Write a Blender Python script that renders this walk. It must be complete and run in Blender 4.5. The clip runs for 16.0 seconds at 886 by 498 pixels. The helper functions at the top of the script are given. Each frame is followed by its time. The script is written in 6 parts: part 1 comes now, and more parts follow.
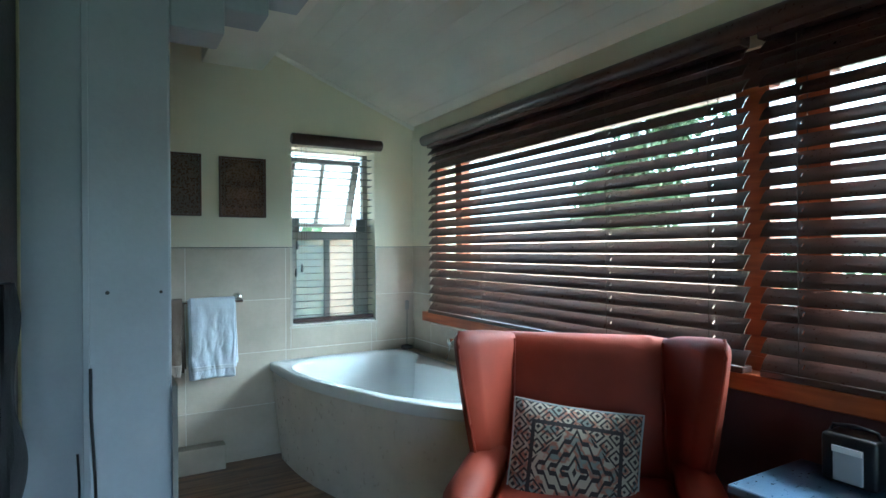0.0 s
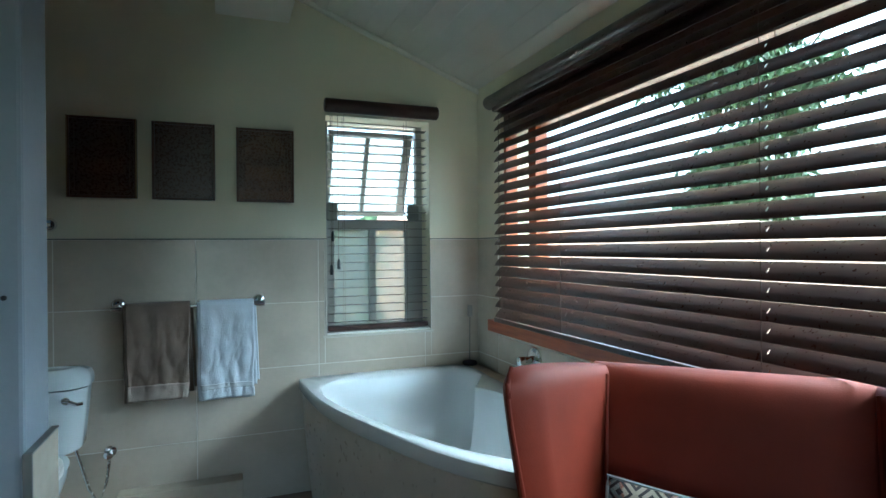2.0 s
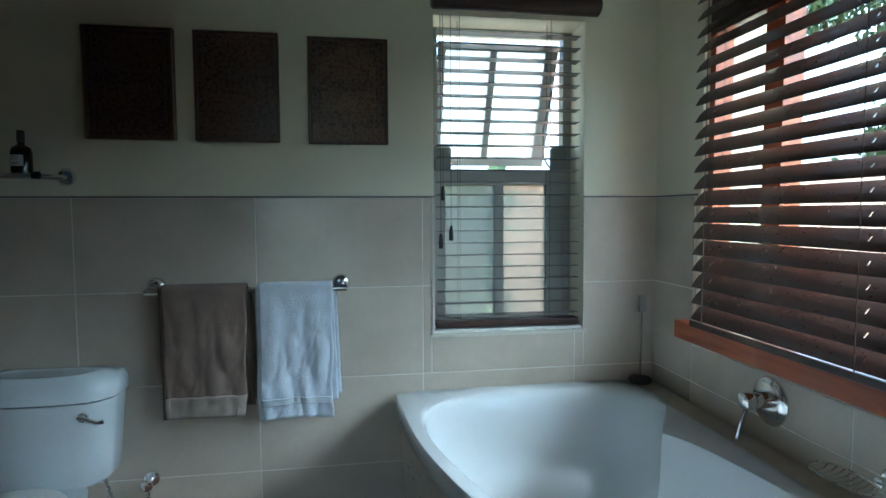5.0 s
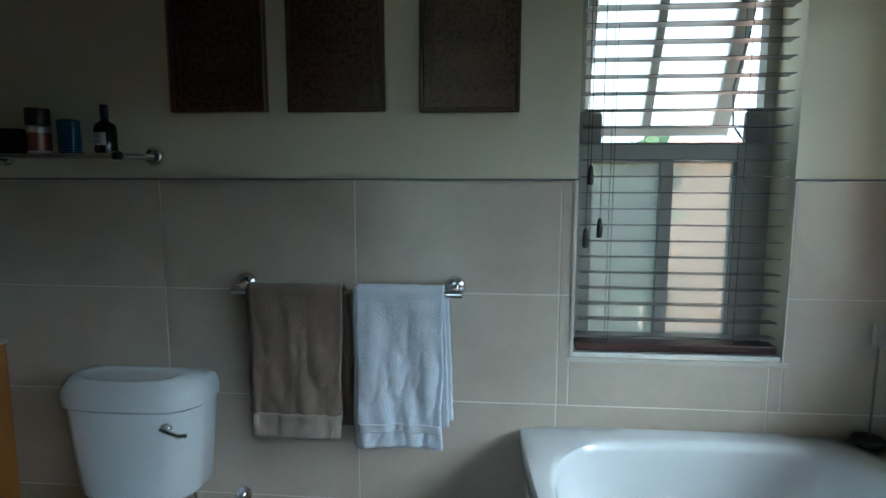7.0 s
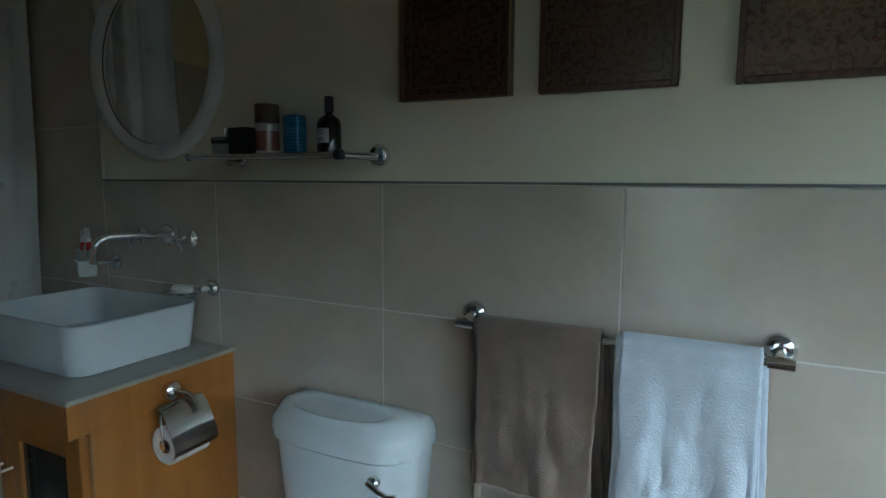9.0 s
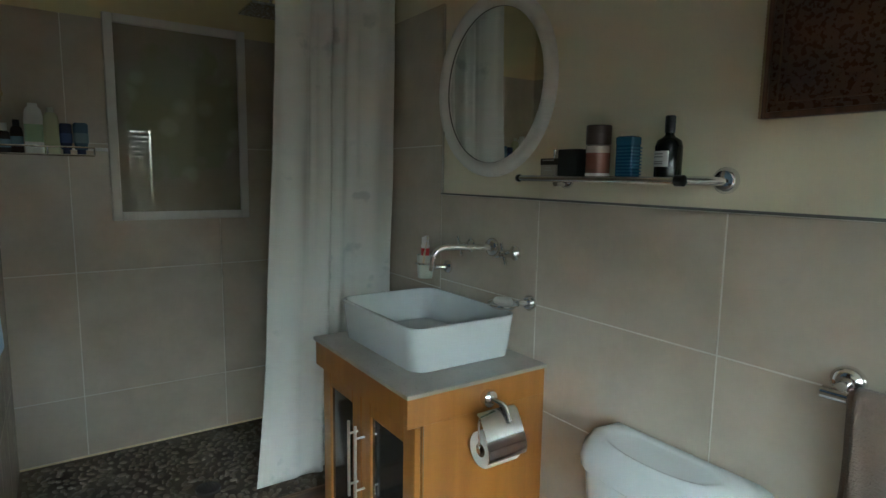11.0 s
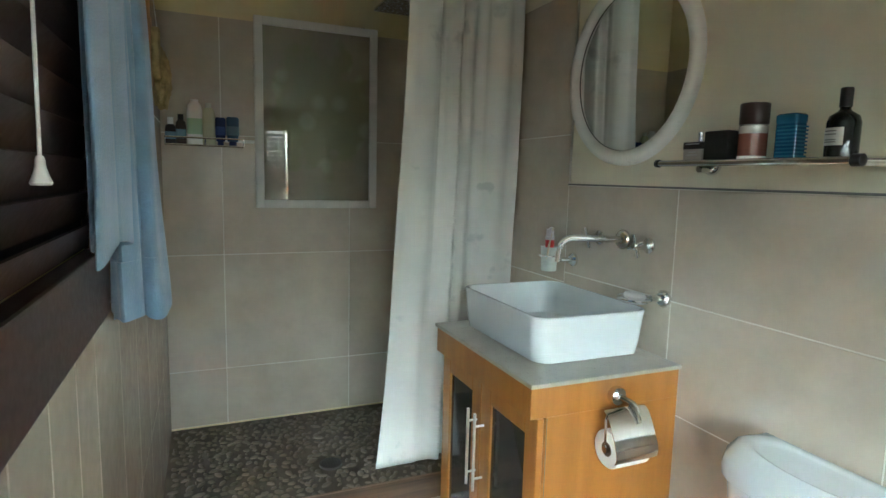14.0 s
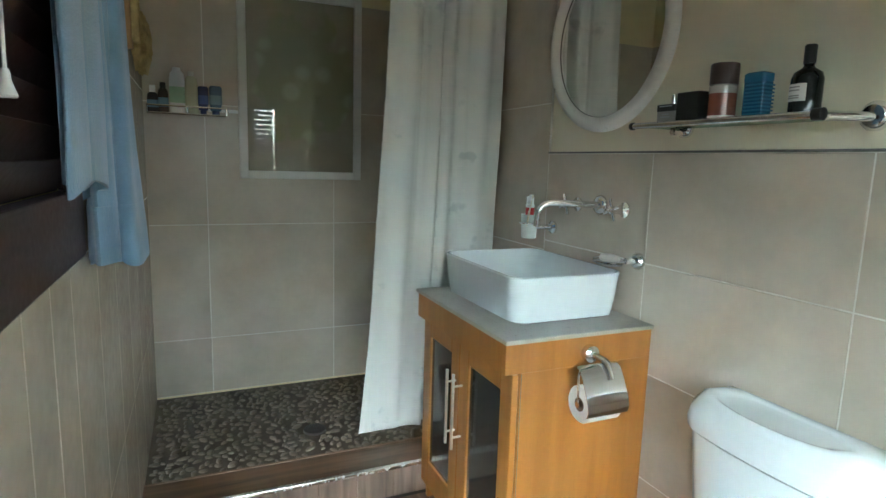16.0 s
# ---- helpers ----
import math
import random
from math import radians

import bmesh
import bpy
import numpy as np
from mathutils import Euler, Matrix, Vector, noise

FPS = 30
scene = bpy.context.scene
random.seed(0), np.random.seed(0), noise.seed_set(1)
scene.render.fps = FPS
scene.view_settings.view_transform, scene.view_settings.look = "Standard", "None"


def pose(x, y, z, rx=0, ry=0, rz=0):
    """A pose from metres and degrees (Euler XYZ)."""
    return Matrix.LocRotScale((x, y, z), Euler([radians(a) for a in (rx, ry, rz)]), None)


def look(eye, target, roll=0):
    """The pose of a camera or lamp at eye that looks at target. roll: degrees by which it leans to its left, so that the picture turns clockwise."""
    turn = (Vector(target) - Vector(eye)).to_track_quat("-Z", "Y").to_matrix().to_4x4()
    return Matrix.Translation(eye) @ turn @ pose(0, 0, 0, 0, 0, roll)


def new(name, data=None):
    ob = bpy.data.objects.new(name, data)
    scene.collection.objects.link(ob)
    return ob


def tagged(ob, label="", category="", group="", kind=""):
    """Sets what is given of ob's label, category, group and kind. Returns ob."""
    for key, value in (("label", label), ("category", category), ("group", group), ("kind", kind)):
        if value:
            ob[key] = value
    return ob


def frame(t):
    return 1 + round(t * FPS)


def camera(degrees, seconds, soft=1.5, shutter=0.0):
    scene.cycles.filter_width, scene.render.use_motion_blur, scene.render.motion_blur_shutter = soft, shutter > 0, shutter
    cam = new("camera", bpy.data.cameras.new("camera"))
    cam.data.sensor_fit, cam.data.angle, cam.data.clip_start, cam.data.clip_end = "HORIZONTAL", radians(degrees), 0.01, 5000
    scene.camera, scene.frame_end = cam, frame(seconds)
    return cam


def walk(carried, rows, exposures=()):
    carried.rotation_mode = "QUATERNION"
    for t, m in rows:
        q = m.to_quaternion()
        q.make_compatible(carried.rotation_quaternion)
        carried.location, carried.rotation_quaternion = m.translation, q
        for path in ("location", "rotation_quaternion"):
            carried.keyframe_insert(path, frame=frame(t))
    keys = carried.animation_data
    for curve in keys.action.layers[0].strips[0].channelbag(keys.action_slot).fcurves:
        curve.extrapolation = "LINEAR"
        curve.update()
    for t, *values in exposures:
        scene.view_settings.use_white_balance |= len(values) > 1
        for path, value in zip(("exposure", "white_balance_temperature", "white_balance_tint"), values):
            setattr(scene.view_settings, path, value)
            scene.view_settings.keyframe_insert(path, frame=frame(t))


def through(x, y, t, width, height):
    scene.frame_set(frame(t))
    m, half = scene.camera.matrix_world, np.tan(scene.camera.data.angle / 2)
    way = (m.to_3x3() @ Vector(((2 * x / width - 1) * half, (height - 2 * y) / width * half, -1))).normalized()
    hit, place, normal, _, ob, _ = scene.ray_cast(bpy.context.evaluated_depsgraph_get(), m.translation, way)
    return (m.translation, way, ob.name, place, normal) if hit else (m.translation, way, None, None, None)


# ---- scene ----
cam = camera(76.0, 16.0)
PATH = [
    (0, (0.332, 0.116, 1.314), (1.336, 1.846, 1.315), -0.4),
    (0.5, (0.415, 0.285, 1.336), (1.41, 2.02, 1.327), -0.4),
    (1, (0.599, 0.444, 1.321), (1.536, 2.211, 1.318), -0.3),
    (1.5, (0.712, 0.602, 1.308), (1.56, 2.413, 1.312), -0.4),
    (2, (0.837, 0.771, 1.275), (1.554, 2.638, 1.274), -0.5),
    (2.5, (0.929, 0.965, 1.287), (1.541, 2.869, 1.269), -0.5),
    (3, (0.933, 1.104, 1.302), (1.481, 3.026, 1.247), -0.5),
    (3.5, (0.964, 1.271, 1.283), (1.44, 3.213, 1.217), -0.4),
    (4, (1.0, 1.429, 1.268), (1.407, 3.386, 1.187), -0.4),
    (6.5, (1.092, 2.096, 1.319), (1.112, 4.083, 1.097), 0.1),
    (7, (1.101, 2.187, 1.338), (0.932, 4.164, 1.089), 0.1),
    (7.5, (1.078, 2.302, 1.322), (0.716, 4.253, 1.079), 0.1),
    (8, (1.047, 2.435, 1.309), (0.515, 4.351, 1.089), 0.2),
    (8.5, (0.971, 2.521, 1.305), (0.294, 4.391, 1.089), 0.4),
    (9, (0.894, 2.595, 1.335), (0.005, 4.371, 1.1), 0.4),
    (9.5, (0.832, 2.601, 1.349), (-0.284, 4.245, 1.121), 0.5),
    (10, (0.82, 2.619, 1.365), (-0.535, 4.071, 1.132), 0.7),
    (12.5, (0.729, 2.549, 1.427), (-1.063, 3.399, 1.163), 1.1),
    (13, (0.725, 2.546, 1.397), (-1.09, 3.346, 1.141), 1.3),
    (13.5, (0.74, 2.556, 1.367), (-1.086, 3.332, 1.116), 1.4),
    (14, (0.756, 2.568, 1.345), (-1.073, 3.338, 1.097), 1.4),
    (14.5, (0.776, 2.577, 1.328), (-1.053, 3.349, 1.085), 1.5),
    (15, (0.791, 2.584, 1.313), (-1.036, 3.36, 1.066), 1.6),
    (15.5, (0.794, 2.586, 1.299), (-1.025, 3.374, 1.03), 1.6),
    (16, (0.803, 2.589, 1.282), (-1.007, 3.387, 0.983), 1.7),
]
EXPOSURES = [(0, 4.4, 4700, -11), (1.5, 4.0, 4700, -12), (3.0, 3.7, 4700, -10), (6.0, 3.65, 4800, -7), (7.0, 3.6, 4900, -6), (8.5, 3.85, 4850, -7), (10.2, 4.8, 5350, -7), (12.3, 5.85, 5550, -6), (13.3, 6.15, 5550, -6), (15, 6.35, 5450, -6), (16, 6.2, 5400, -7)]
walk(cam, [(t, look(eye, target, roll)) for t, eye, target, roll in PATH], EXPOSURES)

# ---- world, sun, exposure ----
world = bpy.data.worlds.new("world")
scene.world = world
world.use_nodes = True
wn = world.node_tree.nodes
sky = wn.new("ShaderNodeTexSky")
sky.sky_type, sky.sun_disc = 'NISHITA', False
sky.sun_elevation, sky.sun_rotation = radians(52), radians(108)
sky.air_density, sky.dust_density, sky.ozone_density = 0.7, 6.0, 0.3
wn["Background"].inputs["Strength"].default_value = 0.15
haze = wn.new("ShaderNodeHueSaturation")      # thin white cloud takes the blue out of the sky
haze.inputs["Saturation"].default_value = 0.6
world.node_tree.links.new(sky.outputs[0], haze.inputs["Color"])
world.node_tree.links.new(haze.outputs[0], wn["Background"].inputs[0])
sun_data = bpy.data.lights.new("sun", 'SUN')
sun_data.energy, sun_data.angle, sun_data.color = 0.5, radians(45), (1.0, 0.96, 0.90)
sun = new("sun", sun_data)
sun.matrix_world = look((0, 0, 0), (-math.sin(radians(108)) * 0.616, -math.cos(radians(108)) * 0.616, -0.788))


# area lamp added for sky light at the unseen, made-up doors behind the walk
south_fill = bpy.data.lights.new("south_fill", 'AREA')
south_fill.shape, south_fill.size, south_fill.size_y = 'RECTANGLE', 1.4, 1.9
south_fill.energy, south_fill.color = 0.12, (0.80, 0.91, 1.0)
new("south_fill", south_fill).matrix_world = look((0.15, -2.78, 1.1), (0.15, 0.6, 0.2))


# ---- materials ----
def mat(name, col, rough=0.5, metal=0.0, var=0.12, scale=3.0, fine=90.0, bump=0.12, col2=None, piece=0.0, spec=0.5, coat=0.0, sheen=0.0):
    """A plain surface with stains at one scale and grain at another."""
    m = bpy.data.materials.new(name)
    m.use_nodes = True
    nt = m.node_tree
    n, link = nt.nodes, nt.links.new
    p = n["Principled BSDF"]
    geo = n.new("ShaderNodeNewGeometry")
    big, small = n.new("ShaderNodeTexNoise"), n.new("ShaderNodeTexNoise")
    big.inputs["Scale"].default_value, small.inputs["Scale"].default_value = scale, fine
    big.inputs["Detail"].default_value, small.inputs["Detail"].default_value = 5.0, 3.0
    link(geo.outputs["Position"], big.inputs["Vector"])
    link(geo.outputs["Position"], small.inputs["Vector"])
    ramp = n.new("ShaderNodeMix")
    ramp.data_type = 'RGBA'
    c2 = col2 or tuple(c * (1 - var * 2) for c in col)
    ramp.inputs[6].default_value, ramp.inputs[7].default_value = (*c2, 1), (*col, 1)
    rng = n.new("ShaderNodeMapRange")
    rng.inputs[1].default_value, rng.inputs[2].default_value = 0.3, 0.65
    link(big.outputs["Fac"], rng.inputs[0])
    link(rng.outputs[0], ramp.inputs[0])
    hsv = n.new("ShaderNodeHueSaturation")
    link(ramp.outputs[2], hsv.inputs["Color"])
    val = n.new("ShaderNodeMath")
    val.operation = 'MULTIPLY_ADD'
    link(small.outputs["Fac"], val.inputs[0])
    val.inputs[1].default_value, val.inputs[2].default_value = var, 1 - var / 2
    last = val.outputs[0]
    if piece:
        info = n.new("ShaderNodeObjectInfo")
        add = n.new("ShaderNodeMath")
        add.operation = 'MULTIPLY_ADD'
        link(info.outputs["Random"], add.inputs[0])
        add.inputs[1].default_value = piece
        link(last, add.inputs[2])
        sub = n.new("ShaderNodeMath")
        sub.operation = 'SUBTRACT'
        link(add.outputs[0], sub.inputs[0])
        sub.inputs[1].default_value = piece / 2
        last = sub.outputs[0]
    link(last, hsv.inputs["Value"])
    link(hsv.outputs[0], p.inputs["Base Color"])
    rr = n.new("ShaderNodeMapRange")
    rr.inputs[3].default_value, rr.inputs[4].default_value = max(0.02, rough - 0.08), min(1, rough + 0.08)
    link(small.outputs["Fac"], rr.inputs[0])
    link(rr.outputs[0], p.inputs["Roughness"])
    p.inputs["Metallic"].default_value = metal
    p.inputs["Specular IOR Level"].default_value = spec
    p.inputs["Coat Weight"].default_value = coat
    p.inputs["Sheen Weight"].default_value = sheen
    if bump:
        b = n.new("ShaderNodeBump")
        b.inputs["Strength"].default_value, b.inputs["Distance"].default_value = bump, 0.004
        link(small.outputs["Fac"], b.inputs["Height"])
        link(b.outputs[0], p.inputs["Normal"])
    return m


def wood(name, dark, light, axis='X', scale=1.0, rough=0.4, coat=0.0, piece=0.0, bump=0.05):
    """Grain stretched along one axis."""
    m = mat(name, light, rough, var=0.1, coat=coat, piece=piece, bump=bump)
    nt = m.node_tree
    n, link = nt.nodes, nt.links.new
    geo = n.new("ShaderNodeNewGeometry")
    mp = n.new("ShaderNodeMapping")
    s = [14 * scale] * 3
    s["XYZ".index(axis)] = 1.2 * scale
    mp.inputs["Scale"].default_value = s
    link(geo.outputs["Position"], mp.inputs["Vector"])
    w = n.new("ShaderNodeTexNoise")
    w.inputs["Scale"].default_value, w.inputs["Detail"].default_value, w.inputs["Distortion"].default_value = 2.0, 3.5, 0.5
    link(mp.outputs[0], w.inputs["Vector"])
    mixer = next(k for k in n if k.type == 'MIX')
    mixer.inputs[6].default_value, mixer.inputs[7].default_value = (*dark, 1), (*light, 1)
    rng = next(k for k in n if k.type == 'MAP_RANGE' and k.outputs[0].links and k.outputs[0].links[0].to_node == mixer)
    link(w.outputs["Fac"], rng.inputs[0])
    return m


def simple(name, col, rough=0.3, metal=0.0, trans=0.0, ior=1.45):
    m = bpy.data.materials.new(name)
    m.use_nodes = True
    p = m.node_tree.nodes["Principled BSDF"]
    p.inputs["Base Color"].default_value = (*col, 1)
    p.inputs["Roughness"].default_value, p.inputs["Metallic"].default_value = rough, metal
    p.inputs["Transmission Weight"].default_value, p.inputs["IOR"].default_value = trans, ior
    return m


def pane_glass(name, tint=(0.95, 0.97, 0.96), gloss=0.07):
    m = bpy.data.materials.new(name)
    m.use_nodes = True
    n, link = m.node_tree.nodes, m.node_tree.links.new
    n.remove(n["Principled BSDF"])
    t, g, mx = n.new("ShaderNodeBsdfTransparent"), n.new("ShaderNodeBsdfGlossy"), n.new("ShaderNodeMixShader")
    t.inputs[0].default_value = (*tint, 1)
    g.inputs["Roughness"].default_value = 0.02
    mx.inputs[0].default_value = gloss
    link(t.outputs[0], mx.inputs[1])
    link(g.outputs[0], mx.inputs[2])
    link(mx.outputs[0], n["Material Output"].inputs[0])
    return m


def frosted_glass(name, tint, through=(0.62, 0.61, 0.55)):
    """Obscure glass: light goes through it scattered."""
    m = bpy.data.materials.new(name)
    m.use_nodes = True
    n, link = m.node_tree.nodes, m.node_tree.links.new
    n.remove(n["Principled BSDF"])
    t, g, mx = n.new("ShaderNodeBsdfTranslucent"), n.new("ShaderNodeBsdfRefraction"), n.new("ShaderNodeMixShader")
    t.inputs[0].default_value = (*tint, 1)
    g.inputs[0].default_value = (*through, 1)
    g.inputs["Roughness"].default_value, g.inputs["IOR"].default_value = 0.22, 1.1
    mx.inputs[0].default_value = 0.55
    link(t.outputs[0], mx.inputs[1])
    link(g.outputs[0], mx.inputs[2])
    link(mx.outputs[0], n["Material Output"].inputs[0])
    return m


PLASTER = mat("cream wall paint", (0.775, 0.73, 0.57), 0.6, var=0.05, scale=1.5, fine=140, bump=0.08)
# the yellow in the next two paints stands in for warm light
WARMTINTPAINT = mat("wall paint yellowed for warm light", (0.76, 0.675, 0.40), 0.55, var=0.05, scale=1.5, fine=140, bump=0.08)
WARMTINTCEIL = mat("ceiling paint yellowed for warm light", (0.82, 0.765, 0.58), 0.5, var=0.05, scale=2.0, fine=80, bump=0.06)
GREYPAINT = mat("pale grey gloss paint", (0.345, 0.385, 0.445), 0.45, var=0.10, scale=2.5, fine=60, bump=0.12)
CEILPAINT = mat("white ceiling paint", (0.80, 0.78, 0.71), 0.5, var=0.05, scale=2.0, fine=80, bump=0.06)
MAROON = mat("red brown wall paint", (0.10, 0.045, 0.04), 0.6, var=0.12)
TILE = mat("beige stone-look tile", (0.56, 0.50, 0.41), 0.22, var=0.10, scale=4.5, fine=35, bump=0.02, col2=(0.47, 0.415, 0.335), piece=0.07)
TUBTILE = mat("beige tub panel", (0.52, 0.47, 0.40), 0.3, var=0.08, scale=5, fine=30, bump=0.0)
GROUT = mat("pale grout", (0.77, 0.74, 0.67), 0.8, var=0.1, fine=200)
TRIM = mat("grey edge strip", (0.16, 0.16, 0.15), 0.5, var=0.1)
FLOORWOOD = wood("brown wood floor tile", (0.10, 0.055, 0.03), (0.26, 0.15, 0.085), 'X', 1.0, 0.38, piece=0.25)
STEPWOOD = wood("brown step wood", (0.09, 0.05, 0.028), (0.22, 0.125, 0.07), 'Y', 1.0, 0.35, piece=0.2)
RISERWOOD = wood("grey brown riser wood", (0.09, 0.06, 0.045), (0.24, 0.17, 0.13), 'Z', 0.8, 0.45, piece=0.3)
ORANGEWOOD = wood("varnished orange brown wood", (0.22, 0.045, 0.012), (0.44, 0.11, 0.028), 'Y', 1.2, 0.42, 0.1)
VANITYWOOD = wood("honey beech veneer", (0.315, 0.126, 0.023), (0.39, 0.168, 0.034), 'Z', 0.7, 0.33, 0.25)
DARKWOOD = wood("dark mahogany slat", (0.045, 0.022, 0.017), (0.078, 0.037, 0.028), 'Y', 1.5, 0.3, 0.2, piece=0.2, bump=0.0)
DARKWOODX = wood("dark mahogany slat along x", (0.032, 0.015, 0.0115), (0.054, 0.025, 0.0185), 'X', 1.5, 0.40, 0.0, piece=0.2, bump=0.0)
GREYSLAT = wood("grey brown slat", (0.075, 0.068, 0.062), (0.15, 0.135, 0.12), 'X', 1.5, 0.35, 0.1, piece=0.15, bump=0.0)
CORD = mat("brown cord", (0.10, 0.07, 0.055), 0.8, var=0.1)
WHITECORD = mat("white cord", (0.75, 0.75, 0.72), 0.6, var=0.05)
SASH = mat("grey white painted metal", (0.45, 0.44, 0.41), 0.45, var=0.08)
WHITEFRAME = mat("white painted frame", (0.75, 0.74, 0.70), 0.4, var=0.04, fine=60)
CHROME = mat("polished chrome", (0.80, 0.80, 0.81), 0.12, 1.0, var=0.03, bump=0.0)
STEEL = mat("brushed steel", (0.62, 0.61, 0.59), 0.26, 1.0, var=0.04, bump=0.0)
CERAMIC = mat("white glazed ceramic", (0.71, 0.765, 0.795), 0.09, var=0.02, scale=2, bump=0.0, coat=0.4)
ACRYLIC = mat("white acrylic", (0.55, 0.575, 0.59), 0.16, var=0.02, scale=2, bump=0.0, coat=0.3)
COUNTER = mat("grey beige counter stone", (0.42, 0.40, 0.35), 0.3, var=0.12, scale=8, fine=160, bump=0.02)
TOWELBROWN = mat("taupe terry cloth", (0.22, 0.165, 0.125), 0.95, var=0.14, scale=9, fine=230, bump=0.5, sheen=0.3)
TOWELWHITE = mat("white terry cloth", (0.70, 0.75, 0.83), 0.95, var=0.08, scale=14, fine=230, bump=0.5, sheen=0.2)
TOWELBAND = mat("taupe woven towel band", (0.36, 0.30, 0.25), 0.9, var=0.10, scale=20, fine=300, bump=0.4)
ROBEBLUE = mat("light blue terry cloth", (0.25, 0.39, 0.56), 0.95, var=0.12, scale=9, fine=240, bump=0.45, sheen=0.4)
LEATHER = mat("terracotta red fabric", (0.21, 0.031, 0.013), 0.62, var=0.10, scale=6, fine=260, bump=0.08, spec=0.3)
BLACKPLASTIC = mat("black plastic", (0.015, 0.015, 0.017), 0.35, var=0.1, bump=0.0)
GREYPLASTIC = mat("silver grey plastic", (0.45, 0.46, 0.48), 0.35, var=0.05, bump=0.0)
WHITEPLASTIC = mat("white plastic", (0.80, 0.80, 0.78), 0.35, var=0.03, bump=0.0)
# blue in this dark top's colour imitates the window reflected in it
TABLETOP = mat("dark table top coloured with blue window sheen", (0.06, 0.10, 0.165), 0.30, var=0.1, scale=4, coat=0.5)
MIRROR = simple("mirror silver", (0.86, 0.88, 0.86), 0.015, 1.0)
CLEAR = pane_glass("clear pane")
SHELFGLASS = pane_glass("greenish shelf glass", (0.62, 0.74, 0.68), 0.12)
CABGLASS = simple("smoked cabinet glass", (0.035, 0.035, 0.032), 0.09)
FROST = frosted_glass("frosted pane", (0.40, 0.42, 0.39))
FROSTTOP = frosted_glass("frosted sash pane", (0.66, 0.64, 0.58), (0.86, 0.84, 0.77))
PAPER = mat("white paper", (0.84, 0.84, 0.85), 0.9, var=0.04, fine=200)
PEBBLE = mat("pale pebble", (0.215, 0.185, 0.135), 0.5, var=0.1, scale=30, fine=200, piece=0.45)
PEBBLEGROUT = mat("dark pebble mortar", (0.145, 0.117, 0.084), 0.75, var=0.2, scale=8, fine=150, bump=0.2)
BRUSHWOOD = wood("pale brush wood", (0.22, 0.12, 0.05), (0.40, 0.24, 0.11), 'Z', 2.0, 0.5)
LOOFAH = mat("tan loofah fibre", (0.55, 0.42, 0.20), 0.95, var=0.18, scale=40, fine=300, bump=1.0)
BLACKCLOTH = mat("black cloth", (0.012, 0.012, 0.014), 0.9, var=0.3, scale=10, fine=200, bump=0.5)
PINKWALL = mat("pinkish rendered garden wall", (0.62, 0.40, 0.30), 0.9, var=0.2, scale=2, fine=40, bump=0.3)
BOUNCEGROUND = mat("pale light-bouncing ground", (0.40, 0.34, 0.25), 0.9, var=0.15, scale=0.8, fine=30, bump=0.6)
BARK = mat("tree bark", (0.10, 0.075, 0.05), 0.9, var=0.3, scale=8, fine=40, bump=0.6)
LEAF = mat("green leaves", (0.07, 0.115, 0.035), 0.6, var=0.35, scale=3, fine=20, bump=0.0)


def picture_art(name, tone, light, centre, figure):
    """A darkened antique print: a motif mirrored about the middle over a plain paler foot, with a border band."""
    m = mat(name, tone, 0.28, var=0.25, scale=9, fine=90, bump=0.03, col2=tuple(c * 0.78 for c in tone), coat=0.3)
    n, link = m.node_tree.nodes, m.node_tree.links.new

    def op(kind, a, b=None):
        k = n.new("ShaderNodeMath")
        k.operation = kind
        for i, v in enumerate((a, b)):
            if v is not None:
                if isinstance(v, (int, float)):
                    k.inputs[i].default_value = v
                else:
                    link(v, k.inputs[i])
        return k.outputs[0]
    geo, sep, com = n.new("ShaderNodeNewGeometry"), n.new("ShaderNodeSeparateXYZ"), n.new("ShaderNodeCombineXYZ")
    link(geo.outputs["Position"], sep.inputs[0])
    ax = op('ABSOLUTE', op('SUBTRACT', sep.outputs["X"], centre[0]))
    az = op('SUBTRACT', sep.outputs["Z"], centre[1])
    link(ax, com.inputs[0])
    link(az, com.inputs[1])
    motif = n.new("ShaderNodeTexNoise")
    motif.inputs["Scale"].default_value, motif.inputs["Detail"].default_value = 10.0, 2.0
    link(com.outputs[0], motif.inputs["Vector"])
    field = op('MULTIPLY', op('LESS_THAN', ax, 0.098), op('GREATER_THAN', az, -0.115))
    soft = n.new("ShaderNodeMapRange")
    soft.inputs[1].default_value, soft.inputs[2].default_value = 0.40, 0.70
    link(motif.outputs["Fac"], soft.inputs[0])
    lit = op('MULTIPLY', soft.outputs[0], field)
    foot = op('MULTIPLY', op('LESS_THAN', az, op('SUBTRACT', -0.112, op('PINGPONG', ax, 0.02))), 0.55)
    gain = op('MULTIPLY', op('MAXIMUM', lit, foot), figure)
    mx = n.new("ShaderNodeMix")
    mx.data_type = 'RGBA'
    p = n["Principled BSDF"]
    link(gain, mx.inputs[0])
    link(p.inputs["Base Color"].links[0].from_socket, mx.inputs[6])
    mx.inputs[7].default_value = (*light, 1)
    link(mx.outputs[2], p.inputs["Base Color"])
    return m


